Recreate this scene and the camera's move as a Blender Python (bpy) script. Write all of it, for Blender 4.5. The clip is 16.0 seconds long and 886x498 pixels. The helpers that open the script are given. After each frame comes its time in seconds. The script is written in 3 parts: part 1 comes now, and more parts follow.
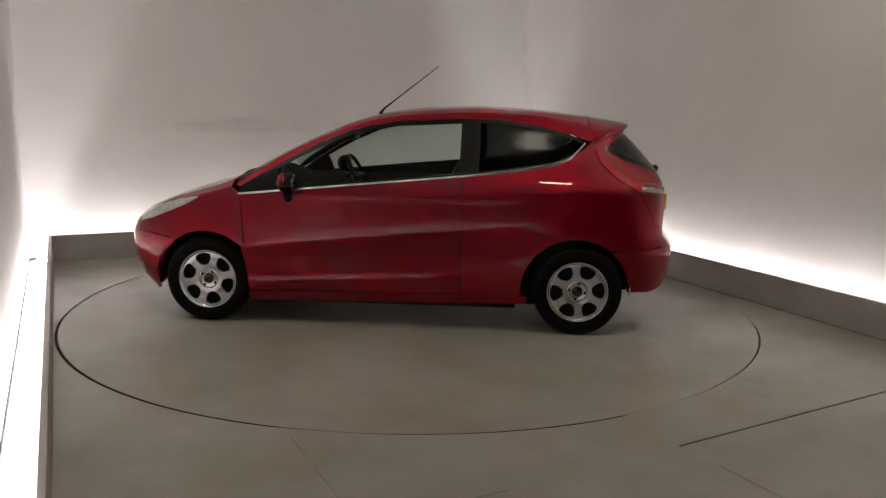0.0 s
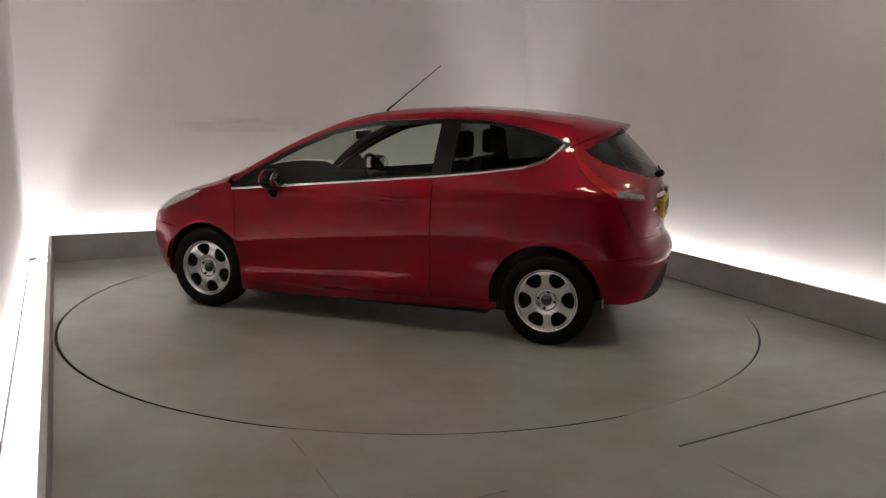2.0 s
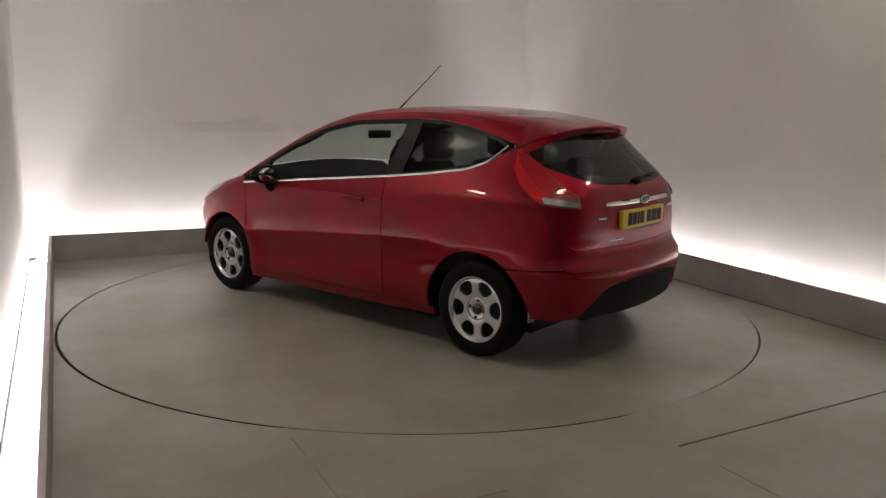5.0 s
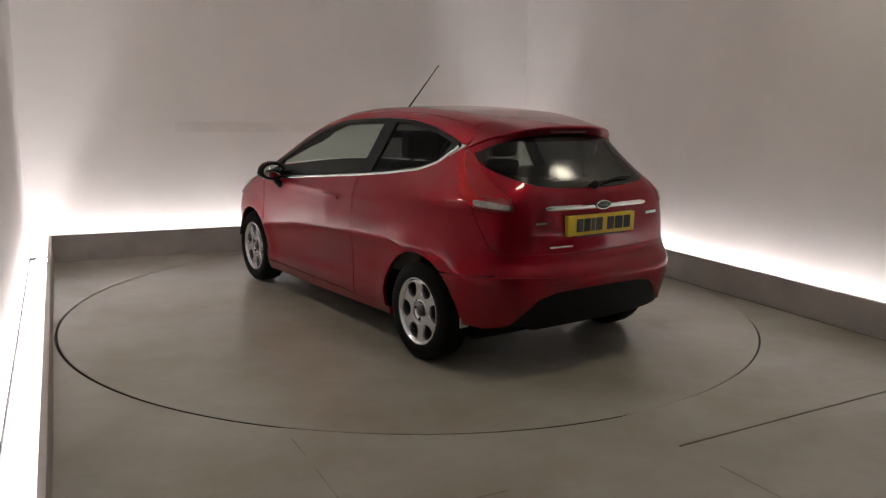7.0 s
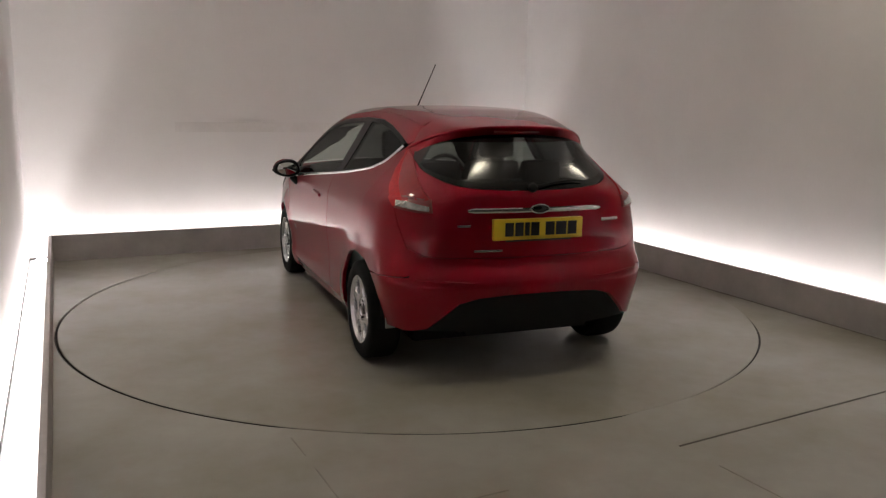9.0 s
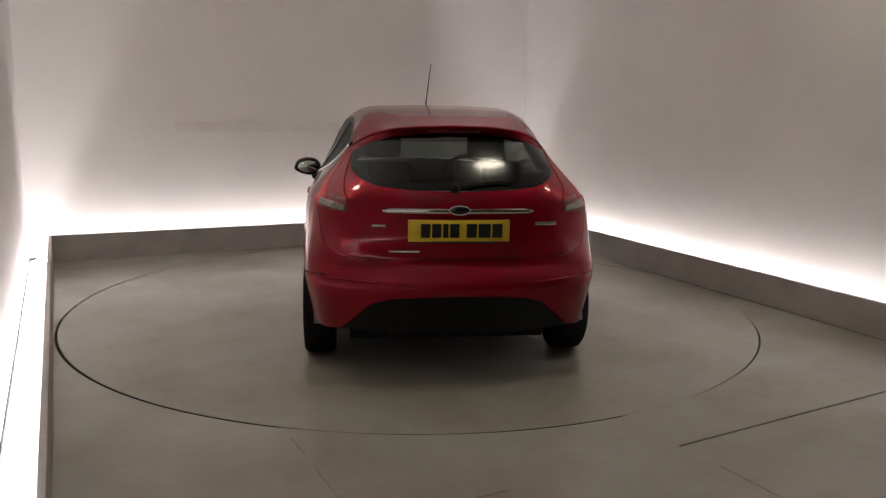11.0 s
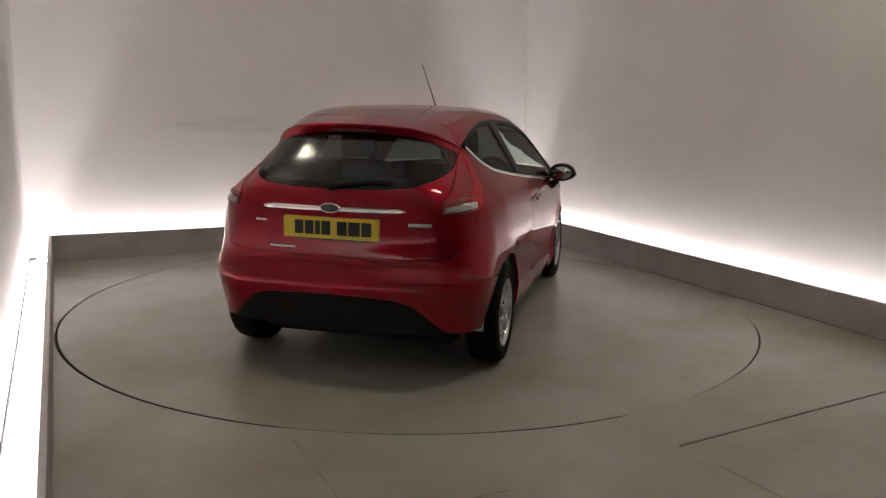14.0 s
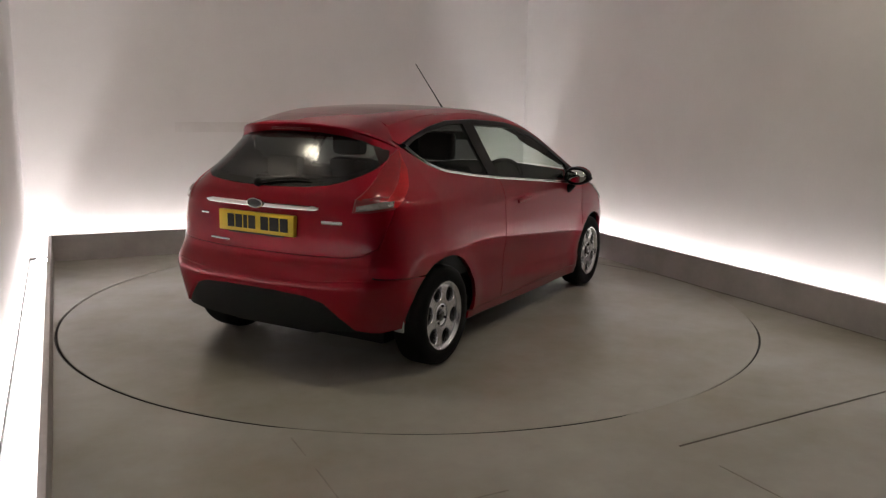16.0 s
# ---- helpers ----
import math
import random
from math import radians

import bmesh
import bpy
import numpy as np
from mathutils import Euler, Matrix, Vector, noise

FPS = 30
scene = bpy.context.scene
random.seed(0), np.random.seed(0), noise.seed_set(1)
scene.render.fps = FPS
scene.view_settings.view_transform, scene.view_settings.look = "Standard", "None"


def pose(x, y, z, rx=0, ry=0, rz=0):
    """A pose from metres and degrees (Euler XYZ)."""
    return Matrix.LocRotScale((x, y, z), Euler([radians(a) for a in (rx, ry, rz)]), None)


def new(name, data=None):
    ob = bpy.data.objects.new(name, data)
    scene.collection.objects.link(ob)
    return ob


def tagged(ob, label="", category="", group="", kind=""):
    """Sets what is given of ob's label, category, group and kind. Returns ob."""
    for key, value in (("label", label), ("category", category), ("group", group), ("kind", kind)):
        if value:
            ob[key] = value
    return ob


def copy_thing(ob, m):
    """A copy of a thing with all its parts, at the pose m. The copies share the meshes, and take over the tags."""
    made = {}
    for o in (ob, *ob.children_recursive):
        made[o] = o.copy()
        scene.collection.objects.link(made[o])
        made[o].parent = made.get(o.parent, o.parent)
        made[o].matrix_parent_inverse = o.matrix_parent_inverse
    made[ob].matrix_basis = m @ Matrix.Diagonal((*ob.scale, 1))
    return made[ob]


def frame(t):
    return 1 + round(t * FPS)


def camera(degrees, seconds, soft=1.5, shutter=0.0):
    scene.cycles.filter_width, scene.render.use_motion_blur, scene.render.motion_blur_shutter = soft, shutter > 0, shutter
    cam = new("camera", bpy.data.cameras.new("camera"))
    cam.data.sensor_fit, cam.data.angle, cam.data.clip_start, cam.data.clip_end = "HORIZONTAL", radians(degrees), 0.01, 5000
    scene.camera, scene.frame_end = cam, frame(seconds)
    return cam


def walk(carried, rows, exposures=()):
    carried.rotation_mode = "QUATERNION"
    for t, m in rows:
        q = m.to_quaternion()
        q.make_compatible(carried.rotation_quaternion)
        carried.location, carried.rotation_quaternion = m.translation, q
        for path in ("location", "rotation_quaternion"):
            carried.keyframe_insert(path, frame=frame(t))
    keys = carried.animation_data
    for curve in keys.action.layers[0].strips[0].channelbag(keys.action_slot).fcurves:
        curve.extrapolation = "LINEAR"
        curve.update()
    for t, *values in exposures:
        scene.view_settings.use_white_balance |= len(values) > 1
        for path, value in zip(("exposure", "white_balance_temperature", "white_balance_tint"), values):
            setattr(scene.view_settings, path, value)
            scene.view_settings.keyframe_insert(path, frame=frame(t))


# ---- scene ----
cam = camera(58.79, 16.0, soft=1.3)
CAM = Matrix.Translation((0, -5.554, 1.4857)) @ pose(0, 0, 0, 0, 0, -2.0) @ pose(0, 0, 0, 90 - 10.4335, 0, 0) @ pose(0, 0, 0, 0, 0, 1.012)
walk(cam, [(0.0, CAM), (16.0, CAM)], exposures=[(0.0, 0.38, 6500, 10), (16.0, 0.38, 6500, 10)])

# ---- light ----
world = bpy.data.worlds.new("studio_dark")
world.use_nodes = True
world.node_tree.nodes["Background"].inputs[0].default_value = (0.02, 0.02, 0.02, 1)
world.node_tree.nodes["Background"].inputs[1].default_value = 0.2
scene.world = world
LED_POWER = 33.5
LAMP_POWER = 24.0

# room frame: x along the back wall, -y from the back wall towards the camera
ROOM = pose(-3.322, 1.652, 0, 0, 0, 24.07)
WIDTH, DEPTH, HEIGHT, TRENCH, KERB = 4.91, 9.6, 3.5, 0.235, 0.24
LEFT = 0.215  # the trench along the left wall is narrower


# ---- materials ----
def material(name, colour, rough=0.5, metal=0.0, grain=0.0, scale=30.0, bump=0.0, stain=None, stain_scale=1.2, coat=0.0, emit=0.0, ior=1.45, space="Object"):
    """Principled surface with fine grain, broad stains and relief."""
    m = bpy.data.materials.new(name)
    m.use_nodes = True
    nt = m.node_tree
    b = nt.nodes["Principled BSDF"]
    b.inputs["Base Color"].default_value = (*colour, 1)
    b.inputs["Roughness"].default_value = rough
    b.inputs["Metallic"].default_value = metal
    b.inputs["IOR"].default_value = ior
    b.inputs["Coat Weight"].default_value = coat
    b.inputs["Coat Roughness"].default_value = 0.03
    if emit:
        b.inputs["Emission Color"].default_value = (*colour, 1)
        b.inputs["Emission Strength"].default_value = emit
    tc = nt.nodes.new("ShaderNodeTexCoord")
    last = None
    if stain:
        n = nt.nodes.new("ShaderNodeTexNoise")
        n.inputs["Scale"].default_value = stain_scale
        n.inputs["Detail"].default_value = 6
        n.inputs["Roughness"].default_value = 0.6
        nt.links.new(tc.outputs[space], n.inputs["Vector"])
        r = nt.nodes.new("ShaderNodeValToRGB")
        r.color_ramp.elements[0].position, r.color_ramp.elements[1].position = 0.38, 0.68
        nt.links.new(n.outputs["Fac"], r.inputs["Fac"])
        mix = nt.nodes.new("ShaderNodeMix")
        mix.data_type = "RGBA"
        mix.inputs["A"].default_value, mix.inputs["B"].default_value = (*colour, 1), (*stain, 1)
        nt.links.new(r.outputs["Color"], mix.inputs["Factor"])
        last = mix.outputs["Result"]
    if grain:
        n = nt.nodes.new("ShaderNodeTexNoise")
        n.inputs["Scale"].default_value = scale
        n.inputs["Detail"].default_value = 4
        nt.links.new(tc.outputs[space], n.inputs["Vector"])
        mr = nt.nodes.new("ShaderNodeMapRange")
        mr.inputs["To Min"].default_value, mr.inputs["To Max"].default_value = 1 - grain, 1 + grain
        nt.links.new(n.outputs["Fac"], mr.inputs["Value"])
        mul = nt.nodes.new("ShaderNodeMix")
        mul.data_type, mul.blend_type = "RGBA", "MULTIPLY"
        mul.inputs["Factor"].default_value = 1
        mul.inputs["A"].default_value = (*colour, 1)
        if last:
            nt.links.new(last, mul.inputs["A"])
        nt.links.new(mr.outputs["Result"], mul.inputs["B"])
        last = mul.outputs["Result"]
        if bump:
            bp = nt.nodes.new("ShaderNodeBump")
            bp.inputs["Strength"].default_value = bump
            bp.inputs["Distance"].default_value = 0.004
            nt.links.new(n.outputs["Fac"], bp.inputs["Height"])
            nt.links.new(bp.outputs["Normal"], b.inputs["Normal"])
    if last:
        nt.links.new(last, b.inputs["Base Color"])
    return m


WALL = material("white_wall_paint", (0.78, 0.75, 0.74), 0.7, grain=0.02, scale=60, bump=0.05, stain=(0.73, 0.70, 0.69), stain_scale=0.9)
# only for the unseen front wall: dark so the car reflects less light
DARK_WALL = material("unseen_dark_wall", (0.08, 0.078, 0.076), 0.8, grain=0.05, scale=40, stain=(0.06, 0.058, 0.056), stain_scale=1.0)
PATCH = material("darker_wall_strip", (0.68, 0.645, 0.625), 0.7, grain=0.03, scale=40, stain=(0.75, 0.72, 0.71), stain_scale=3.0)
KERB_PAINT = material("grey_kerb_paint", (0.45, 0.42, 0.41), 0.5, grain=0.06, scale=25, stain=(0.36, 0.335, 0.325), stain_scale=2.5)
FLOOR = material("grey_floor_paint", (0.395, 0.382, 0.348), 0.27, grain=0.06, scale=9, bump=0.03, stain=(0.295, 0.275, 0.225), stain_scale=0.75)
SEAM = material("dark_joint", (0.02, 0.018, 0.016), 0.8, grain=0.2, scale=20)
SEAM_WORN = material("dark_worn_joint", (0.07, 0.06, 0.05), 0.7, grain=0.3, scale=9, stain=(0.14, 0.12, 0.10), stain_scale=3.0)
WORN = material("worn_joint", (0.19, 0.17, 0.145), 0.7, grain=0.3, scale=9, stain=(0.32, 0.30, 0.26), stain_scale=4.0)
TRENCH_PAINT = material("white_trench_paint", (0.8, 0.8, 0.78), 0.6, grain=0.03, scale=20)
CEIL = material("ceiling_paint", (0.78, 0.75, 0.72), 0.8, grain=0.03, scale=20)
LED = material("led_strip", (1.0, 0.965, 0.97), 0.5, emit=LED_POWER)
LAMP = material("lamp_diffuser", (1.0, 0.90, 0.72), 0.5, emit=LAMP_POWER)


# ---- mesh helpers ----
def mesh_of(name, bm, mat, smooth=False):
    me = bpy.data.meshes.new(name)
    bmesh.ops.recalc_face_normals(bm, faces=bm.faces[:])
    bm.to_mesh(me)
    bm.free()
    for m in (mat if isinstance(mat, (list, tuple)) else [mat]):
        me.materials.append(m)
    if smooth:
        me.polygons.foreach_set("use_smooth", [True] * len(me.polygons))
        me.set_sharp_from_angle(angle=radians(38))
    return me


def thing(name, bm, mat, m=Matrix(), smooth=False, **tags):
    ob = new(name, mesh_of(name, bm, mat, smooth))
    ob.matrix_basis = m
    return tagged(ob, **tags)


def part(name, bm, mat, parent, label="", smooth=True, m=Matrix()):
    ob = new(name, mesh_of(name, bm, mat, smooth))
    ob.parent = parent
    ob.matrix_basis = m
    return tagged(ob, label=label)


def box(bm, x0, x1, y0, y1, z0, z1, bevel=0.0):
    made = bmesh.ops.create_cube(bm, size=1)["verts"]
    for v in made:
        v.co = Vector(((x0 + x1) / 2 + v.co.x * (x1 - x0), (y0 + y1) / 2 + v.co.y * (y1 - y0), (z0 + z1) / 2 + v.co.z * (z1 - z0)))
    if bevel:
        es = {e for v in made for e in v.link_edges}
        bmesh.ops.bevel(bm, geom=list(es), offset=bevel, segments=2, affect="EDGES", profile=0.6)
    return bm


def ring(bm, r0, r1, z0, z1, n=128, cx=0.0, cy=0.0):
    """A flat ring with a rectangular section."""
    loops = []
    for r, z in ((r0, z0), (r1, z0), (r1, z1), (r0, z1)):
        loops.append([bm.verts.new((cx + r * math.cos(2 * math.pi * i / n), cy + r * math.sin(2 * math.pi * i / n), z)) for i in range(n)])
    for a, b in zip(loops, loops[1:] + loops[:1]):
        for i in range(n):
            bm.faces.new((a[i], a[(i + 1) % n], b[(i + 1) % n], b[i]))
    return bm


# ---- the room ----
def build_room():
    W, D, H, T, K = WIDTH, DEPTH, HEIGHT, TRENCH, KERB
    S = dict(kind="structure", category="wall")
    # ground slab under everything, white in the trench
    thing("floor_trench", box(bmesh.new(), -T - 0.3, W + T + 0.3, -D - 0.3, T + 0.3, -0.25, -0.02), TRENCH_PAINT, ROOM,
          label="white-painted trench floor around the display platform", kind="structure", category="floor")
    thing("wall_back", box(bmesh.new(), -T - 0.2, W + T + 0.2, T, T + 0.2, -0.02, H), WALL, ROOM, label="plain white studio wall washed with light from below", **S)
    thing("wall_left", box(bmesh.new(), -LEFT - 0.2, -LEFT, -D, T, -0.02, H), WALL, ROOM, label="plain white studio side wall lit from a floor trench", **S)
    thing("wall_right", box(bmesh.new(), W + T, W + T + 0.2, -D, T, -0.02, H), WALL, ROOM, label="plain white studio side wall lit from a floor trench", **S)
    # added out of view; its dark colour mutes reflections on the car's tail
    thing("wall_front", box(bmesh.new(), -T - 0.2, W + T + 0.2, -D - 0.2, -D, -0.02, H), DARK_WALL, ROOM, label="unseen charcoal wall behind the camera, dark to mute the car's reflections", **S)
    thing("ceiling", box(bmesh.new(), -T - 0.2, W + T + 0.2, -D - 0.2, T + 0.2, H, H + 0.2), CEIL, ROOM, label="plain matt studio ceiling", kind="structure", category="ceiling")
    # a thin strip, slightly darker than the wall round it
    thing("wall_patch", box(bmesh.new(), 1.14, 2.9, T - 0.003, T + 0.01, 1.17, 1.27), PATCH, ROOM, label="faint darker horizontal strip on the wall", **S)
    # kerbs
    for name, b in (("kerb_back", (-0.03, W + 0.03, 0.0, 0.03)), ("kerb_left", (-0.04, -0.01, -D, 0.0)), ("kerb_right", (W + 0.03, W + 0.06, -D, 0.0))):
        thing(name, box(bmesh.new(), *b, -0.02, K, 0.004), KERB_PAINT, ROOM, label="low grey painted kerb board hiding the strip lights", kind="structure", category="kerb")
    # shadow gaps at the feet of the walls
    for b in ((-LEFT, -LEFT + 0.010, -D, T), (W + T - 0.010, W + T, -D, T), (-LEFT + 0.010, W + T - 0.010, T - 0.010, T)):
        thing("trim", box(bmesh.new(), *b, -0.019, 0.004), SEAM, ROOM, label="dark narrow shadow gap at the foot of the wall", kind="structure", category="trim")
    # led strips behind the kerbs
    for b in ((-0.14, W + 0.14, 0.118, 0.146), (-0.156, -0.128, -D + 0.1, 0.11), (W + 0.148, W + 0.176, -D + 0.1, 0.11)):
        thing("led_strip", box(bmesh.new(), *b, -0.015, 0.01), LED, ROOM, label="glowing white strip light lying in the trench", category="strip light", group="trench strip lights")


DISC = (-0.0115, 0.2925)
DISC_R = 2.462


# how open the gap round the turntable is, by bearing: near shut where its line is faint
GAP = ((0, -0.3), (95, -0.3), (118, -0.1), (124, 0.35), (131, 0.55), (150, 0.75), (177, 1.1), (195, 1.4), (217, 1.4), (230, 1.4), (232, 1.1), (233.5, 0.75), (240, 0.7), (243, 0.9), (250, 1.0), (262, 1.25), (270, 1.1), (273, 0.1), (280, 0.1), (284, 0.3), (295, 0.55), (305, 0.8), (311, 1.0), (318, 0.8), (323, 0.2), (328, -0.3), (360, -0.3))


def build_floor():
    W, D = WIDTH, DEPTH
    # platform with a round hole for the turntable
    c = ROOM.inverted() @ Vector((*DISC, 0))
    bm = bmesh.new()
    x0, x1, y0, y1 = -0.01, W + 0.03, -D, 0.0
    corners = [math.atan2(y - c.y, x - c.x) % (2 * math.pi) for x in (x0, x1) for y in (y0, y1)]
    angles = sorted([2 * math.pi * i / 128 for i in range(128)] + corners)
    loops = [[], [], [], []]
    for a in angles:
        dx, dy = math.cos(a), math.sin(a)
        k = min(((x1 if dx > 0 else x0) - c.x) / dx if abs(dx) > 1e-9 else 1e9, ((y1 if dy > 0 else y0) - c.y) / dy if abs(dy) > 1e-9 else 1e9)
        r = min(DISC_R - 0.005 + 0.013 * float(np.interp(math.degrees(a), *zip(*GAP))), k - 0.002)
        for loop, d, z in zip(loops, (r, k, k, r), (0, 0, -0.012, -0.012)):
            loop.append(bm.verts.new((c.x + dx * d, c.y + dy * d, z)))
    m = len(angles)
    for p, q in zip(loops, loops[1:] + loops[:1]):
        for i in range(m):
            bm.faces.new((p[i], p[(i + 1) % m], q[(i + 1) % m], q[i]))
    thing("floor", bm, FLOOR, ROOM, label="worn grey painted studio platform floor with faint stains", kind="structure", category="floor")
    thing("floor_gap", ring(bmesh.new(), DISC_R - 0.02, DISC_R + 0.02, -0.02, -0.010), SEAM, pose(*DISC, 0), label="dark gap round the turntable", kind="structure", category="floor")
    # panel joints and a crack; the last two strips follow the right kerb's foot
    for x0, y0, x1, y1, w, mat in ((2.51, -5.44, 4.20, -5.345, 0.010, SEAM_WORN), (1.43, -5.485, 1.60, -5.481, 0.006, WORN), (0.953, -4.66, 0.962, -4.86, 0.006, WORN), (0.965, -5.0, 0.978, -5.5, 0.005, WORN), (2.53, -5.66, 2.56, -6.3, 0.006, WORN), (4.20, -0.90, 4.713, -1.919, 0.008, SEAM_WORN), (4.713, -1.919, 4.90, -2.45, 0.007, SEAM_WORN), (4.926, -2.45, 4.930, -4.2, 0.014, SEAM_WORN), (4.930, -4.2, 4.930, -7.0, 0.010, SEAM_WORN)):
        length = math.hypot(x1 - x0, y1 - y0)
        thing("floor_joint", box(bmesh.new(), 0, length, -w / 2, w / 2, -0.004, 0.002), mat, ROOM @ pose(x0, y0, 0, 0, 0, math.degrees(math.atan2(y1 - y0, x1 - x0))), label="dark worn line along floor joints and the kerb foot", kind="structure", category="floor")


def build_turntable():
    bm = bmesh.new()
    rim = [[bm.verts.new((r * math.cos(a), r * math.sin(a), z)) for a in [2 * math.pi * i / 160 for i in range(160)]] for r, z in ((DISC_R - 0.006, -0.012), (DISC_R - 0.006, -0.002), (DISC_R - 0.009, 0.0))]
    for p, q in zip(rim, rim[1:]):
        for i in range(160):
            bm.faces.new((p[i], p[(i + 1) % 160], q[(i + 1) % 160], q[i]))
    bm.faces.new(rim[2])
    t = new("turntable")
    t.matrix_basis = pose(*DISC, 0)
    tagged(t, label="round grey turntable set flush in the floor", category="turntable")
    part("top_plate", bm, FLOOR, t, "worn grey painted top", smooth=False)
    part("edge_ring", ring(bmesh.new(), DISC_R - 0.0055, DISC_R - 0.002, -0.012, -0.003), SEAM, t, "dark edge ring")
    return t


def build_lamps():
    for x, y, rx, ry in ((4.65, -4.7, 0.24, 0.11), (2.65, -4.75, 0.24, 0.11), (0.22, -2.8, 0.16, 0.26)):
        root = new("ceiling_lamp")
        root.matrix_basis = ROOM @ pose(x, y, HEIGHT)
        tagged(root, label="oval white ceiling lamp with a glowing diffuser", category="ceiling lamp", group="ceiling lamps")
        oval = Matrix.Diagonal((rx, ry, 1, 1))
        bm = ring(bmesh.new(), 1.0, 1.1, -0.05, 0.0, 48)
        bm.transform(oval)
        part("rim", bm, TRENCH_PAINT, root, smooth=True)
        bm = bmesh.new()
        bmesh.ops.create_circle(bm, cap_ends=True, segments=48, radius=1.0, matrix=Matrix.Translation((0, 0, -0.04)) @ oval)
        part("diffuser", bm, LAMP, root, "glowing white diffuser", smooth=False)


build_room()
build_floor()
turntable = build_turntable()
build_lamps()


# ---- the car: a smooth hull, on which every panel is laid ----
RED = material("red_car_paint", (0.238, 0.0028, 0.0125), 0.44, metal=0.65, coat=0.8, grain=0.04, scale=900)
RED.node_tree.nodes["Principled BSDF"].inputs["Specular IOR Level"].default_value = 0.0
RED.node_tree.nodes["Principled BSDF"].inputs["Coat IOR"].default_value = 1.46
BLACK = material("black_plastic", (0.007, 0.007, 0.007), 0.6, grain=0.15, scale=120, bump=0.1)
BLACK.node_tree.nodes["Principled BSDF"].inputs["Specular IOR Level"].default_value = 0.25
GLOSS_BLACK = material("black_trim", (0.006, 0.006, 0.007), 0.35)
GLOSS_BLACK.node_tree.nodes["Principled BSDF"].inputs["Specular IOR Level"].default_value = 0.2
RUBBER = material("tyre_rubber", (0.008, 0.008, 0.008), 0.8, grain=0.2, scale=90, bump=0.2)
RUBBER.node_tree.nodes["Principled BSDF"].inputs["Specular IOR Level"].default_value = 0.15
SILVER = material("silver_wheel_paint", (0.62, 0.63, 0.65), 0.24, metal=0.9, grain=0.04, scale=60)
CHROME = material("chrome", (0.85, 0.85, 0.85), 0.08, metal=1.0)
CLOTH = material("dark_seat_cloth", (0.03, 0.03, 0.033), 0.9, grain=0.3, scale=150, bump=0.3)
LINING = material("grey_headlining", (0.32, 0.31, 0.29), 0.9, grain=0.05, scale=80)
LENS_RED = material("red_lamp_lens", (0.30, 0.004, 0.010), 0.3, coat=0.7, grain=0.25, scale=38)
LENS_BRIGHT = material("bright_red_lens", (0.50, 0.005, 0.010), 0.3, coat=0.5, grain=0.3, scale=60)
for lens in (LENS_RED, LENS_BRIGHT):
    lens.node_tree.nodes["Principled BSDF"].inputs["Specular IOR Level"].default_value = 0.1
LENS_DARK = material("dark_red_lens", (0.16, 0.003, 0.006), 0.3, coat=0.4, grain=0.3, scale=40)
LENS_CLEAR = material("clear_lamp_lens", (0.42, 0.40, 0.39), 0.22, metal=0.7, grain=0.7, scale=45, coat=1.0)
HEADLAMP = material("headlamp_lens", (0.62, 0.62, 0.60), 0.25, metal=0.5, grain=0.5, scale=30, coat=1.0)
PLATE = material("yellow_plate", (0.72, 0.50, 0.03), 0.4, grain=0.05, scale=60)
INK = material("black_print", (0.01, 0.01, 0.01), 0.5)
MIRROR = material("mirror_glass", (0.55, 0.57, 0.56), 0.02, metal=1.0)
LAMP_WHITE = material("white_mudflap", (0.42, 0.40, 0.38), 0.5)
BADGE = material("dark_badge", (0.008, 0.009, 0.013), 0.15, coat=1.0)


def glass(name, tint, gloss=0.06, edge=0.9, rough=0.04):
    """A thin pane: tinted see-through, mirror-like by Fresnel."""
    m = bpy.data.materials.new(name)
    m.use_nodes = True
    nt = m.node_tree
    nt.nodes.clear()
    out, mix = nt.nodes.new("ShaderNodeOutputMaterial"), nt.nodes.new("ShaderNodeMixShader")
    tr, gl, fr = nt.nodes.new("ShaderNodeBsdfTransparent"), nt.nodes.new("ShaderNodeBsdfGlossy"), nt.nodes.new("ShaderNodeLayerWeight")
    power, gain = nt.nodes.new("ShaderNodeMath"), nt.nodes.new("ShaderNodeMath")
    power.operation, gain.operation = "POWER", "MULTIPLY_ADD"
    power.inputs[1].default_value, gain.inputs[1].default_value, gain.inputs[2].default_value = 4.0, edge, gloss
    fr.inputs["Blend"].default_value = 0.5
    tr.inputs[0].default_value = (*tint, 1)
    gl.inputs["Roughness"].default_value = rough
    nt.links.new(fr.outputs["Facing"], power.inputs[0])
    nt.links.new(power.outputs[0], gain.inputs[0])
    nt.links.new(gain.outputs[0], mix.inputs[0])
    nt.links.new(tr.outputs[0], mix.inputs[1])
    nt.links.new(gl.outputs[0], mix.inputs[2])
    nt.links.new(mix.outputs[0], out.inputs[0])
    return m


GLASS = glass("door_glass", (0.66, 0.72, 0.68), 0.014, 0.4)
DARK_GLASS = glass("tinted_glass", (0.13, 0.14, 0.135), 0.007, 0.35, 0.12)
REAR_GLASS = glass("rear_window_glass", (0.15, 0.16, 0.15), 0.05, 0.7, 0.13)


